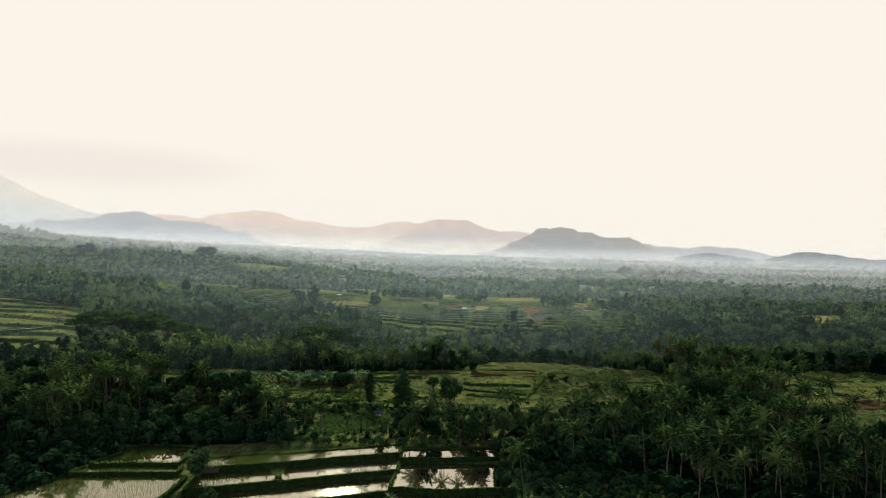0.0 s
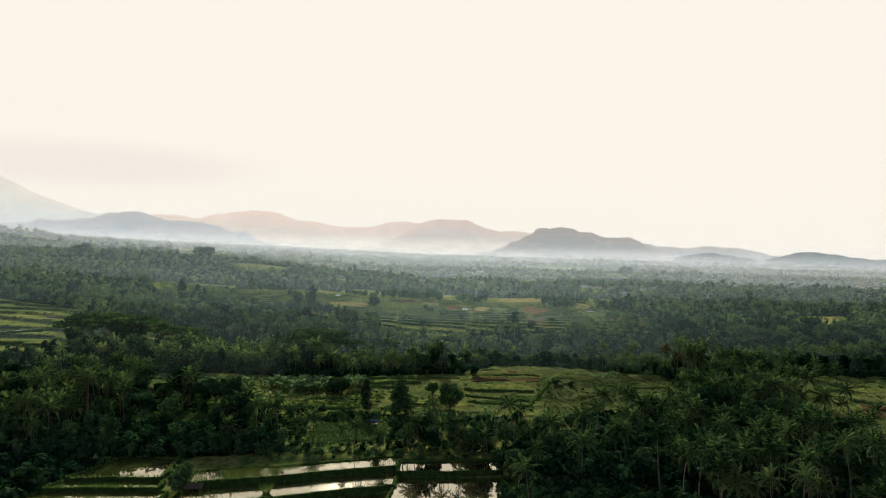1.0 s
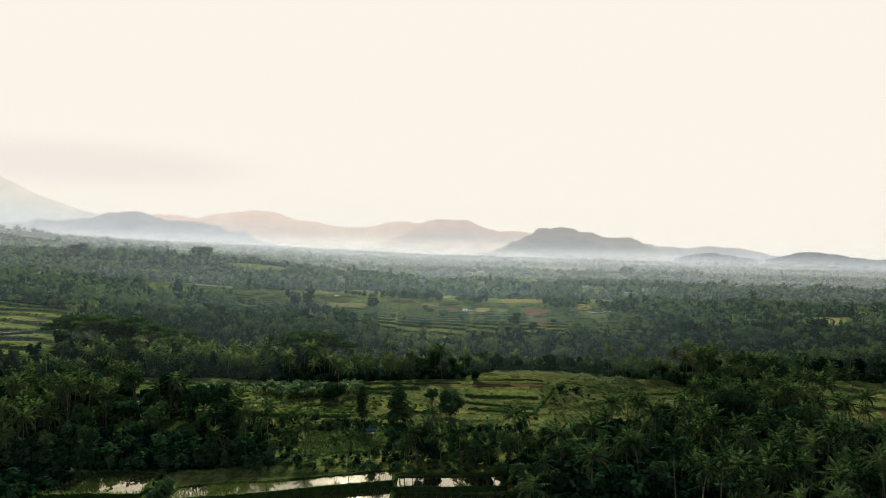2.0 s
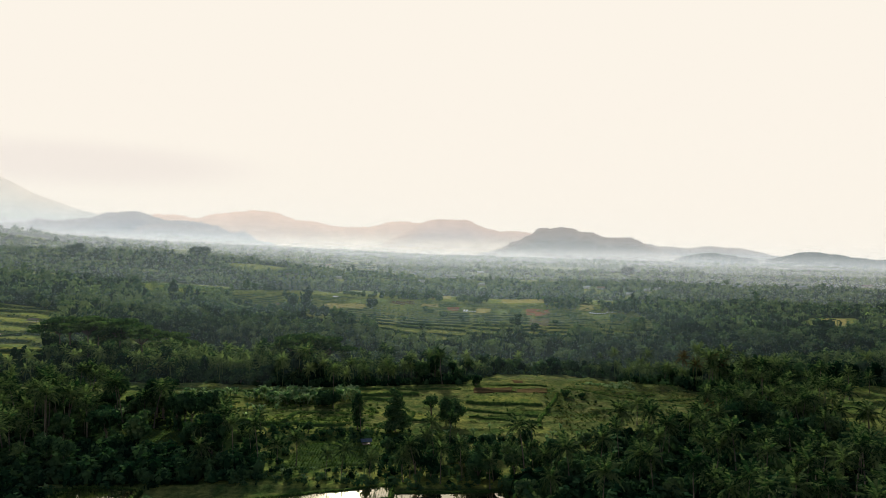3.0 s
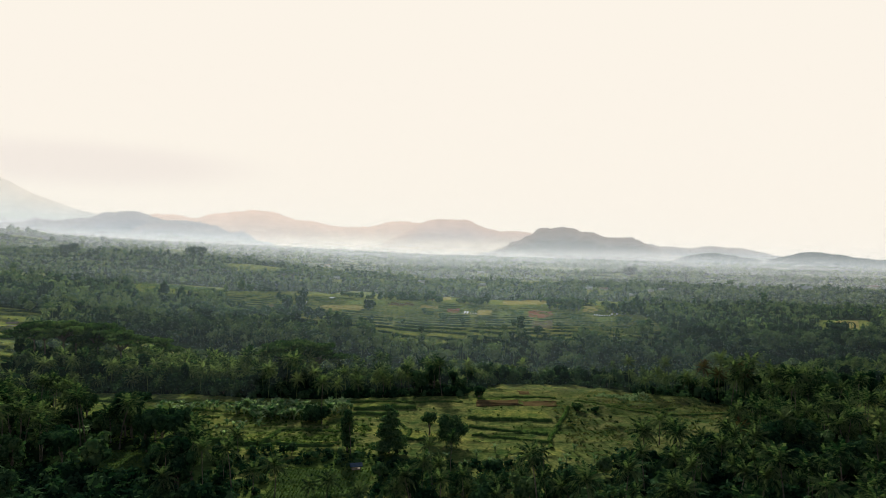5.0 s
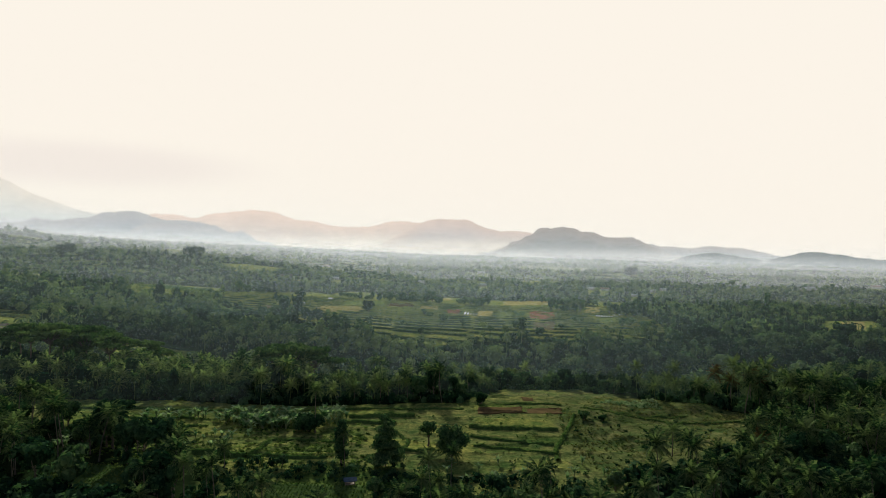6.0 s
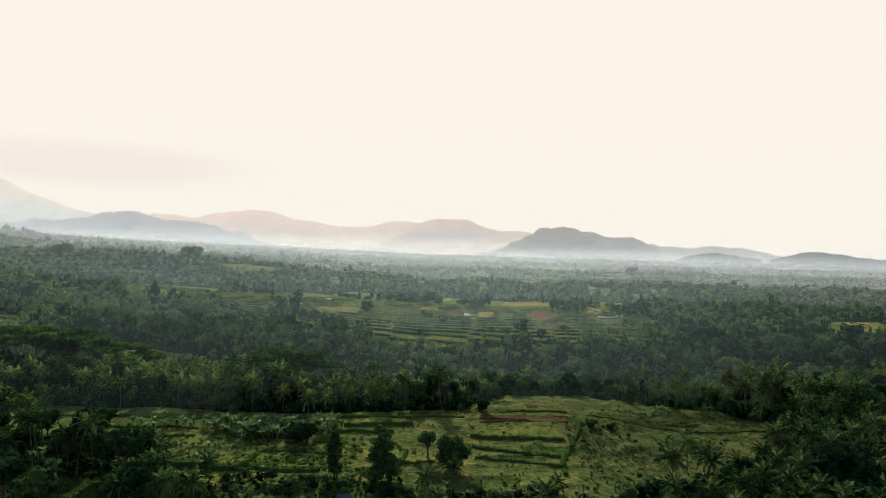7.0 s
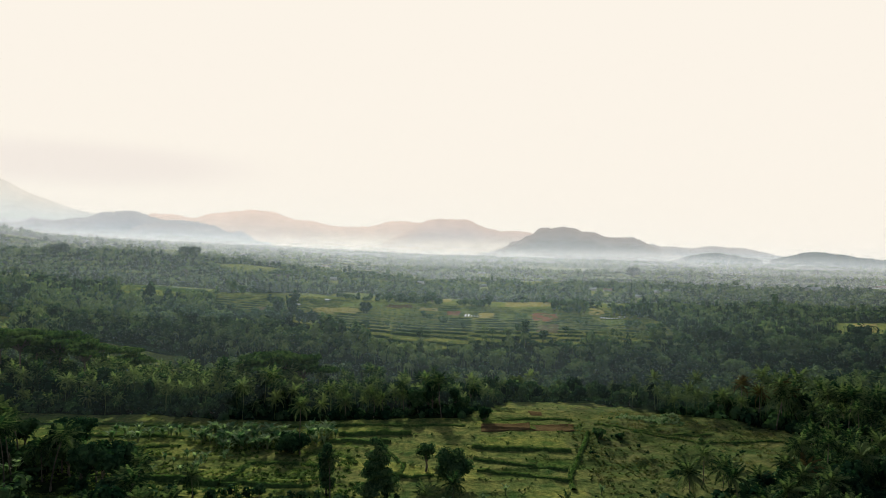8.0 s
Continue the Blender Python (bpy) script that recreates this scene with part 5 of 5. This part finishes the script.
paddy([(-101, 183), (-77, 183), (-77, 197.5), (-96, 198)], 0.0, "flooded paddy planted with green rice", 408, 0.9, 2.0, 1, 0.55)
paddy([(-105, 177.5), (-75, 177.5), (-76, 183), (-102, 183)], -0.7, "narrow planted paddy on a low step", 409, 1.0, 2.0, 2)
paddy([(-117, 158), (-72, 158), (-72, 177), (-105, 177)], -1.5, "wide flooded paddy thickly planted with rice", 410, 1.0, 2.0, 2)
paddy([(-313, 443), (-297, 456), (-290, 470), (-302, 468), (-315, 455)], float(land(-302, 458)) + 0.7, "small bright flooded plot on the green terraces", 411, 0.15)
clear_masters(palms + trees + near_palms)

# ---- single bushes and trees round the flooded fields ----
one("bank_tree", broad_tree(420, 3.4, 7.5, 1.0, 360, 7, 0.55), -68.5, 176, "leafy dark tree on the bank between paddies")
one("bank_bush", broad_tree(421, 2.6, 4.0, 0.3, 240, 5, 0.5), 16.5, 172, "round bush at the corner of a flooded paddy", "bush")
one("bank_bush", broad_tree(422, 2.4, 3.0, 0.2, 200, 5, 0.5), -61, 165, "low leafy bush at the edge of a paddy", "bush")
v, f = tuft_shape(423, 2.2, 240, 0.05, 1.7)
clump = new("reed_clump", mesh_of("reed_clump", (v, f), M_GRASS))
clump.location = (-46, 176.5, -2.0)
tagged(clump, "tall tufted reeds standing in a flooded paddy", "reeds")
one("banana_clump", [("stem", mesh_of("clump_stem", tube([(0, 0, -0.5), (0, 0, 1.6)], [0.3, 0.2]), M_STEM), (0, 0, 0)),
                     ("leaf", mesh_of("clump_leaf", joined(*[turned(banana_leaf(2.8, 0.6, 0.5), pose(0, 0, 1.5, 0, -20 - 8 * (i % 6), i * 47)) for i in range(16)]), M_BANANA, True), (0, 0, 0))], -14, 166, "broad-leaved clump at the meeting of two paddy banks", "plant")


# ---- grass banks between the plots on the rise ----
def grass_bank(pts, height, width, seed, label):
    """A low winding ridge of turf, tufted along its top."""
    p = np.array(pts, float)
    seg = np.concatenate([[0], np.cumsum(np.hypot(*np.diff(p, axis=0).T))])
    n = max(4, int(seg[-1] / 0.8))
    d = np.linspace(0, seg[-1], n)
    x, y = np.interp(d, seg, p[:, 0]), np.interp(d, seg, p[:, 1])
    r = np.random.default_rng(seed)
    x, y = x + 0.5 * (value_noise(d, d * 0, 4, seed) - 0.5), y + 0.9 * (value_noise(d, d * 0, 5, seed + 1) - 0.5)
    t = unit(np.stack([np.gradient(x), np.gradient(y)], -1))
    q = np.stack([-t[:, 1], t[:, 0]], -1)
    z = land(x, y)
    hh = 0.65 * height * r.uniform(0.7, 1.3, n)
    rings = [np.stack([x + q[:, 0] * a * width, y + q[:, 1] * a * width, z + b * hh - (0.5 if b == 0 else 0)], -1) for a, b in ((-1, 0), (-0.6, 0.6), (-0.15, 1.0), (0.25, 0.95), (0.65, 0.5), (1, 0))]
    v = np.stack(rings, 1).reshape(-1, 3)
    i = np.arange(len(v)).reshape(n, 6)
    ob = new("grass_bank", mesh_of("grass_bank", (v, np.stack([i[:-1, :-1], i[1:, :-1], i[1:, 1:], i[:-1, 1:]], -1).reshape(-1, 4)), M_TURF, True))
    tagged(ob, label, "bank", "grass banks")
    tv, tf = tuft_shape(seed, 0.32, 6, 0.13, 0.5)
    k = np.repeat(np.arange(n), 2)
    c = np.stack([x[k] + r.uniform(-0.5, 0.5, len(k)), y[k] + r.uniform(-0.5, 0.5, len(k)), z[k] + hh[k] * 0.75], -1)
    vs = (tv[None] * r.uniform(0.6, 1.3, (len(k), 1, 1)) + c[:, None]).reshape(-1, 3)
    o = new("turf", mesh_of("turf", (vs, (tf[None] + (np.arange(len(k)) * len(tv))[:, None, None]).reshape(-1, 4)), M_GRASS))
    o.parent = ob
    tagged(o, "short tufted grass on the bank", kind="stuff")


for i, (pts, hgt, wid) in enumerate((
        ([(-58.7, 259.7), (-56, 264), (-55.9, 275.1)], 1.1, 1.2), ([(-55.9, 275.1), (-47.8, 275.3), (-34.6, 271.5)], 0.8, 1.0), ([(-58.2, 259.2), (-45.6, 256.5), (-33.9, 255)], 1.2, 1.2), ([(-82, 262), (-70, 261.8), (-58.7, 259.7)], 1.7, 1.6),
        ([(9, 275.8), (19, 273), (28, 269.8), (35, 268)], 0.9, 1.1), ([(9.5, 267.2), (23, 265), (35, 259.5)], 0.8, 1.0), ([(9, 286), (24, 285), (39, 283.6)], 1.3, 1.2), ([(33.5, 253), (35.2, 264.5), (40.8, 280), (48.1, 300.8)], 0.9, 1.1),
        ([(-13, 264), (-8, 262.3), (-2, 263.6)], 0.6, 0.8), ([(-16, 282), (-10.5, 271.5), (-12.5, 260.6)], 0.7, 0.9), ([(-38.2, 293.5), (-29, 293), (-16.4, 291.8)], 1.5, 1.3), ([(-34, 301.3), (-24.7, 301.4), (-10, 299.5)], 1.5, 1.3),
        ([(14, 312.4), (29.9, 318), (46, 317)], 0.7, 0.9), ([(-33, 282.4), (-27, 277.4), (-24.6, 272)], 0.6, 0.8), ([(52.8, 312), (68.6, 302), (89, 300.8)], 0.6, 0.9), ([(63.6, 302), (84.4, 294.5), (109, 293)], 0.6, 0.9),
        ([(-120, 300), (-100, 301), (-84, 298)], 0.8, 1.0), ([(-118, 289), (-98, 287), (-82, 289)], 0.8, 1.0), ([(-150, 318), (-110, 315), (-70, 311)], 0.8, 1.0), ([(-60, 312), (-20, 310), (8, 308)], 0.9, 1.0))):
    grass_bank(pts, hgt, wid, 500 + i * 3, "low uneven grass bank between small plots")


# ---- crops of other colours on the terraces across the valley ----
def coloured_crop(name, a, b):
    m, n, l, out = nodes_of(name)
    geo = n.new("ShaderNodeNewGeometry")
    pos = geo.outputs["Position"]
    fine, mid = noise_node(n, l, 0.6, 4, pos), noise_node(n, l, 0.09, 3, pos)
    col = mix_col(n, l, 0.5, ramp(n, l, mid, [(0.3, a), (0.7, b)]), fine, "OVERLAY")
    p = n.new("ShaderNodeBsdfDiffuse")
    l.new(col, p.inputs[0])
    l.new(bump(n, l, fine, 0.7, 0.5), p.inputs["Normal"])
    l.new(p.outputs[0], out.inputs[0])
    return m


M_YELLOW = coloured_crop("ripe_rice", (0.22, 0.195, 0.062), (0.32, 0.27, 0.09))
M_RED = coloured_crop("bare_red_earth", (0.17, 0.08, 0.045), (0.24, 0.12, 0.07))
M_LIME = coloured_crop("young_rice", (0.115, 0.165, 0.045), (0.18, 0.225, 0.07))
M_STUBBLE = coloured_crop("rice_stubble", (0.1, 0.09, 0.045), (0.15, 0.13, 0.07))
M_GREEN = coloured_crop("vegetable_rows", (0.035, 0.065, 0.02), (0.065, 0.105, 0.034))
M_BROWN = coloured_crop("ploughed_earth", (0.07, 0.05, 0.024), (0.115, 0.083, 0.04))


def crop_field(corners, material, label, height=0.5, cols=16, rws=12):
    """A plot of one crop lying on the terraces: a thick mat with an edge."""
    c = np.array(corners, float)
    u, v = np.meshgrid(np.linspace(0, 1, cols), np.linspace(0, 1, rws))
    p = (c[0] * (1 - u[..., None]) + c[1] * u[..., None]) * (1 - v[..., None]) + (c[3] * (1 - u[..., None]) + c[2] * u[..., None]) * v[..., None]
    r = np.random.default_rng(int(abs(c[0, 0]) * 7) + 3)
    edge = np.minimum(np.minimum(u, 1 - u), np.minimum(v, 1 - v)) > 0
    g = land(p[..., 0], p[..., 1])
    z = g + np.where(edge, height, -0.4) + r.uniform(-0.06, 0.06, u.shape)
    ob = new("crop_field", grid_mesh("crop_field", p[..., 0], p[..., 1], z, material))
    return tagged(ob, label, "field", "crop plots")


for corners, mat, label in (
        ([(95.5, 767), (125.5, 777), (141, 870), (109, 868)], M_RED, "plot of bare red earth on the terraces"),
        ([(88, 690), (108, 684), (122, 750), (95, 742)], M_STUBBLE, "reddish stubble on narrow terrace steps"),
        ([(39, 784), (56.5, 782), (62.5, 855), (43, 858)], M_YELLOW, "golden plot of ripening rice"),
        ([(57.5, 780), (76.5, 771), (84, 841), (63.5, 843)], M_LIME, "pale green plot of young rice"),
        ([(83, 955), (153, 965), (168, 1048), (90, 1027)], M_YELLOW, "golden rice field before the trees"),
        ([(178, 863), (200, 873), (222, 960), (200, 955)], M_YELLOW, "tawny field between dark trees"),
        ([(170, 758), (203, 781), (217, 820), (183, 806)], M_LIME, "bright green plot under trees"),
        ([(-140, 765), (-92, 795), (-97, 838), (-149, 813)], M_YELLOW, "yellow-green ripening rice strip"),
        ([(-121, 835), (-73, 879), (-78, 931), (-130, 887)], M_LIME, "light green rice strip on a terrace"),
        ([(-69, 857), (-37, 881), (-39, 922), (-73, 898)], M_BROWN, "brown strip of turned soil on a terrace"),
        ([(-29, 856), (-6, 855), (-6.2, 896), (-30, 895)], M_YELLOW, "small yellow plot beside bushes"),
        ([(4.3, 812), (21, 828), (22, 872), (4.6, 872)], M_RED, "small plot of reddish soil"),
        ([(-16, 986), (13, 1000), (14, 1050), (-16, 1040)], M_YELLOW, "yellow rice strip behind palms"),
        ([(-60, 625), (-48.5, 626), (-50, 646), (-62, 645)], M_LIME, "small green plot above the wood"),
        ([(-25, 617), (-4.5, 620), (-4.6, 640), (-25.6, 636)], M_LIME, "lowest strip of young rice above the wood"),
        ([(-191, 733), (-161, 749), (-171, 790), (-204, 778)], M_STUBBLE, "pale stubble field on the terraces"),
        ([(79, 788), (94, 800), (106, 866), (86.5, 857)], M_GREEN, "dark green vegetable plot on the terraces"),
        ([(-420, 928), (-395, 962), (-322, 962), (-292, 880)], M_GREEN, "dim green field behind the woods"),
        ([(440, 765), (470, 770), (535, 872), (500, 866)], M_YELLOW, "tawny open field among woods")):
    crop_field(corners, mat, label)
crop_field([(12.5, 301.5), (45, 303.5), (46, 311), (13, 309)], M_BROWN, "freshly ploughed brown plot on the grassy rise", 0.3, 40, 26)
crop_field([(158, 248), (176, 246), (182, 264), (166, 266)], M_BROWN, "strip of turned brown soil beside palms", 0.3, 20, 20)
# the dark green here also paints the clearing's shade
crop_field([(-106, 231), (-80, 229), (-78, 249), (-106, 249)], M_GREEN, "planted plot in a clearing, coloured dark green for its shade", 0.3, 24, 20)
crop_field([(-45, 212), (-19, 215), (-19, 237), (-46, 238)], M_GREEN, "small green vegetable plot among palms", 0.3, 24, 20)
crop_field([(32, 322), (37, 322), (38, 330), (31, 330)], M_BROWN, "bare patch of brown earth on the rise", 0.1, 8, 8)


# ---- field huts, plastic tunnels, houses, mast ----
M_WALL = plain("limewash", (0.45, 0.43, 0.38), (0.65, 0.62, 0.56), 0.9, 0.6)
M_TIN = plain("tin_roof", (0.4, 0.41, 0.41), (0.62, 0.62, 0.6), 0.45, 0.5, 0.2, 0.05, 0.0)
M_TILE = plain("tile_roof", (0.2, 0.1, 0.07), (0.34, 0.18, 0.12), 0.85, 0.6)
M_POST = plain("weathered_wood", (0.12, 0.09, 0.06), (0.22, 0.18, 0.13), 0.9, 2.0)
M_PLASTIC = plain("white_plastic", (0.3, 0.31, 0.29), (0.42, 0.42, 0.39), 0.35, 0.8, 0.1)
M_TARP = plain("blue_tarpaulin", (0.02, 0.045, 0.075), (0.05, 0.085, 0.13), 0.9, 1.5)
M_STEEL = plain("galvanised_steel", (0.25, 0.26, 0.27), (0.4, 0.41, 0.42), 0.5, 2.0, 0.1, 0.02, 0.6)
M_THATCH = plain("old_thatch", (0.025, 0.022, 0.017), (0.055, 0.047, 0.036), 0.95, 2.0, 0.6)
M_DARK = plain("dark_opening", (0.015, 0.015, 0.015), (0.03, 0.028, 0.025), 0.6, 1.0)


def box(x0, x1, y0, y1, z0, z1):
    v = np.array([(x, y, z) for z in (z0, z1) for x, y in ((x0, y0), (x1, y0), (x1, y1), (x0, y1))], float)
    f = np.array([(3, 2, 1, 0), (4, 5, 6, 7), (0, 1, 5, 4), (1, 2, 6, 5), (2, 3, 7, 6), (3, 0, 4, 7)])
    return v, f


def gable(l, w, z, rise, over=0.5, thick=0.15):
    """Two thick roof slopes meeting at a ridge along x."""
    out = []
    for s in (-1, 1):
        e, zz = s * (w / 2 + over), z - rise * over / (w / 2)
        a = [(-l / 2 - over, e, zz), (l / 2 + over, e, zz), (l / 2 + over, 0, z + rise), (-l / 2 - over, 0, z + rise)]
        v = np.array(a + [(p[0], p[1], p[2] + thick) for p in a], float)
        out.append((v, np.array([(0, 1, 2, 3), (7, 6, 5, 4), (0, 4, 5, 1), (1, 5, 6, 2), (2, 6, 7, 3), (3, 7, 4, 0)])))
    return joined(*out)


def house(x, y, length, turn, roof_mat, label):
    w, h = length * 0.55, 3.2 + length * 0.03
    e = new("house")
    tagged(e, label, "house", "village houses")
    rise = w * 0.25
    gv = np.array([(sx * length / 2, sy * w / 2, h) for sx in (-1, 1) for sy in (-1, 1)] + [(-length / 2, 0, h + rise), (length / 2, 0, h + rise)], float)
    body = joined(box(-length / 2, length / 2, -w / 2, w / 2, -1.5, h), (gv, np.array([(0, 1, 4, 4), (3, 2, 5, 5)])))
    for name, part, mat in (("wall", body, M_WALL), ("roof", gable(length, w, h, rise), roof_mat)):
        o = new(name, mesh_of(name, part, mat))
        o.parent = e
    for k in range(3):
        wx = (k - 1) * length * 0.3
        o = new("door" if k == 1 else "window", mesh_of("opening", box(wx - 0.6, wx + 0.6, -w / 2 - 0.05, -w / 2 + 0.05, 0.0 if k == 1 else 1.0, 2.1), M_DARK))
        o.parent = e
        q = new("frame", mesh_of("frame", joined(*[box(wx + a - 0.07, wx + a + 0.07, -w / 2 - 0.09, -w / 2 + 0.02, 0.0 if k == 1 else 1.0, 2.15) for a in (-0.65, 0.65)], box(wx - 0.72, wx + 0.72, -w / 2 - 0.09, -w / 2 + 0.02, 2.15, 2.3)), M_POST))
        q.parent = o
    e.location = (x, y, float(land(x, y)))
    e.rotation_euler = (0, 0, radians(turn))
    return e


for i, (hx, hy, hl, ht) in enumerate(HOUSES):
    tin = i % 4 != 3
    house(hx, hy, hl, ht, M_TIN if tin else M_TILE, "pale house with a bright tin roof among trees" if tin else "low house with a red tiled roof among trees")


def field_hut(x, y, w, d, turn, roof_mat, label, h=2.2):
    e = new("field_hut")
    tagged(e, label, "hut", "field huts")
    for sx in (-1, 1):
        for sy in (-1, 1):
            o = new("post", mesh_of("post", tube([(sx * w * 0.42, sy * d * 0.4, -0.5), (sx * w * 0.42, sy * d * 0.4, h)], [0.09, 0.08], 6), M_POST))
            o.parent = e
    for name, part, mat in (("platform", box(-w * 0.45, w * 0.45, -d * 0.42, d * 0.42, 0.5, 0.65), M_POST), ("roof", gable(w, d, h, d * 0.22, 0.3, 0.08), roof_mat)):
        o = new(name, mesh_of(name, part, mat))
        o.parent = e
    e.location = (x, y, float(land(x, y)))
    e.rotation_euler = (0, 0, radians(turn))


field_hut(-178.6, 857, 6, 4.5, 8, M_TIN, "open field hut with a white sheet roof on terraces")
field_hut(-167.4, 822, 7, 4, -6, M_TIN, "long low field shelter with a pale roof")
field_hut(-148.5, 909, 6, 4.5, -25, M_TIN, "small white-roofed hut beside rice terraces")
field_hut(-24.3, 236.5, 2.9, 2.3, 12, M_TARP, "small shelter under a blue tarpaulin among weeds", 1.7)
field_hut(-66, 178.5, 5.2, 3.4, 6, M_THATCH, "low dark shed beside a tree on the paddy bank", 1.9)
field_hut(-314, 520, 7, 5, 15, M_POST, "brown thatched hut on the green terraces")


def tunnel(x, y, length, turn):
    n = 9
    a = np.linspace(0, math.pi, n)
    v = np.array([(sx * length / 2, 0.9 * math.cos(q), 0.9 * math.sin(q)) for sx in (-1, 1) for q in a])
    f = np.array([(i, i + 1, n + i + 1, n + i) for i in range(n - 1)])
    e = new("crop_tunnel", mesh_of("crop_tunnel", (v, f), M_PLASTIC, True))
    e.location = (x, y, float(land(x, y)) + 0.35)
    e.rotation_euler = (0, 0, radians(turn))
    tagged(e, "low white plastic tunnel over a vegetable bed", "tunnel", "crop tunnels")


for i in range(5):
    tunnel(26 + 3.4 * i, 815 + 0.6 * i, 24, 84)
for i in range(10):
    tunnel(184 + 3.5 * i, 826 + 1.6 * i, 12, 76)


def mast(x, y, h):
    e = new("radio_mast")
    tagged(e, "thin lattice radio mast above the hazy plain", "mast")
    for i in range(3):
        a = i * 2.094
        o = new("leg", mesh_of("mast_leg", tube([(1.6 * math.cos(a), 1.6 * math.sin(a), -1), (0.35 * math.cos(a), 0.35 * math.sin(a), h)], [0.28, 0.2], 4), M_STEEL))
        o.parent = e
    for k in range(12):
        z = h * (k + 0.5) / 12
        q = 1.6 - 1.25 * z / h
        pts = [(q * math.cos(i * 2.094), q * math.sin(i * 2.094), z) for i in (0, 1, 2, 0)]
        o = new("brace", mesh_of("brace", tube(pts, [0.1] * 4, 3), M_STEEL))
        o.parent = e
    e.location = (x, y, float(land(x, y)))


mast(987, 1950, 40)

# ---- trees dotted over the terraces across the valley ----
CLUMPS = [(38, 930, 13), (30, 936, 11), (46, 926, 14), (54, 933, 12), (62, 940, 11), (24, 940, 9), (141, 893, 11), (150, 905, 8), (157, 887, 13), (164, 890, 16), (170, 884, 11), (177, 883, 13), (211, 871, 12), (219, 866, 13), (228, 854, 14), (236, 850, 13),
          (244, 862, 15), (-124, 716, 6.5), (-105, 722, 4), (-53, 706, 6), (-21, 790, 7), (-14, 786, 8), (145, 758, 8), (152, 764, 6), (-268, 940, 11), (-282, 946, 12), (4, 749, 5), (20, 700, 6), (118, 700, 6), (60, 668, 8), (90, 658, 8), (-20, 655, 6),
          (188, 735, 8), (200, 745, 9), (210, 730, 9), (-70, 675, 7), (135, 670, 8), (-6, 940, 12), (-23, 942, 11), (0, 748, 9), (72, 700, 6), (-40, 690, 6)]
# the close row of trees behind the terraces
CLUMPS += [(-182 + 5.3 * i + 3.5 * math.sin(i * 2.3), 1018 - 58 * min(1, i / 10) + 7 * math.sin(i * 1.7), 5.5 + 7 * math.sin(i * 3.1) ** 2) for i in range(32)]
dots = [thing_of("terrace_tree", broad_tree(430 + i, sp, he, ba, 260, 6, 0.85, M_WOOD), lab, "tree", "trees on the terraces") for i, (sp, he, ba, lab) in enumerate(
    ((4.8, 9, 0.2, "dark bushy tree standing on rice terraces"), (3.4, 11, 0.6, "upright dark tree on rice terraces"), (5.6, 7, 0.0, "low spreading tree on rice terraces")))]
r = np.random.default_rng(44)
for cx, cy, ch in CLUMPS:
    src = dots[int(r.integers(3))]
    m = pose(cx, cy, float(land(cx, cy)) - 0.2, 0, 0, r.uniform(0, 360)) @ Matrix.Scale(ch / 10 * r.uniform(0.9, 1.3), 4)
    copy_thing(src, m).matrix_basis = m
clear_masters(dots)
# a close row of brownish trees like a hedge
hx = np.linspace(-262, -206, 16)
hy = np.linspace(969, 1006, 16)
row = [thing_of("row_tree", stacked_tree(440, 14, 7, 5, 150, 1.4, 0.25), "upright tree in a close-planted row", "tree", "row of upright trees")]
place(row, hx, hy, np.random.default_rng(45), 0.85, 1.1)
clear_masters(row)
rain = [thing_of("albizia_tree", albizia(445, 22, 17), "wide flat-topped tree above the hazy woods", "tree", "albizia trees")]
place(rain, np.array([-262, -400, -250]), np.array([1100, 1080, 1110]), np.random.default_rng(46), 0.9, 1.1)
clear_masters(rain)
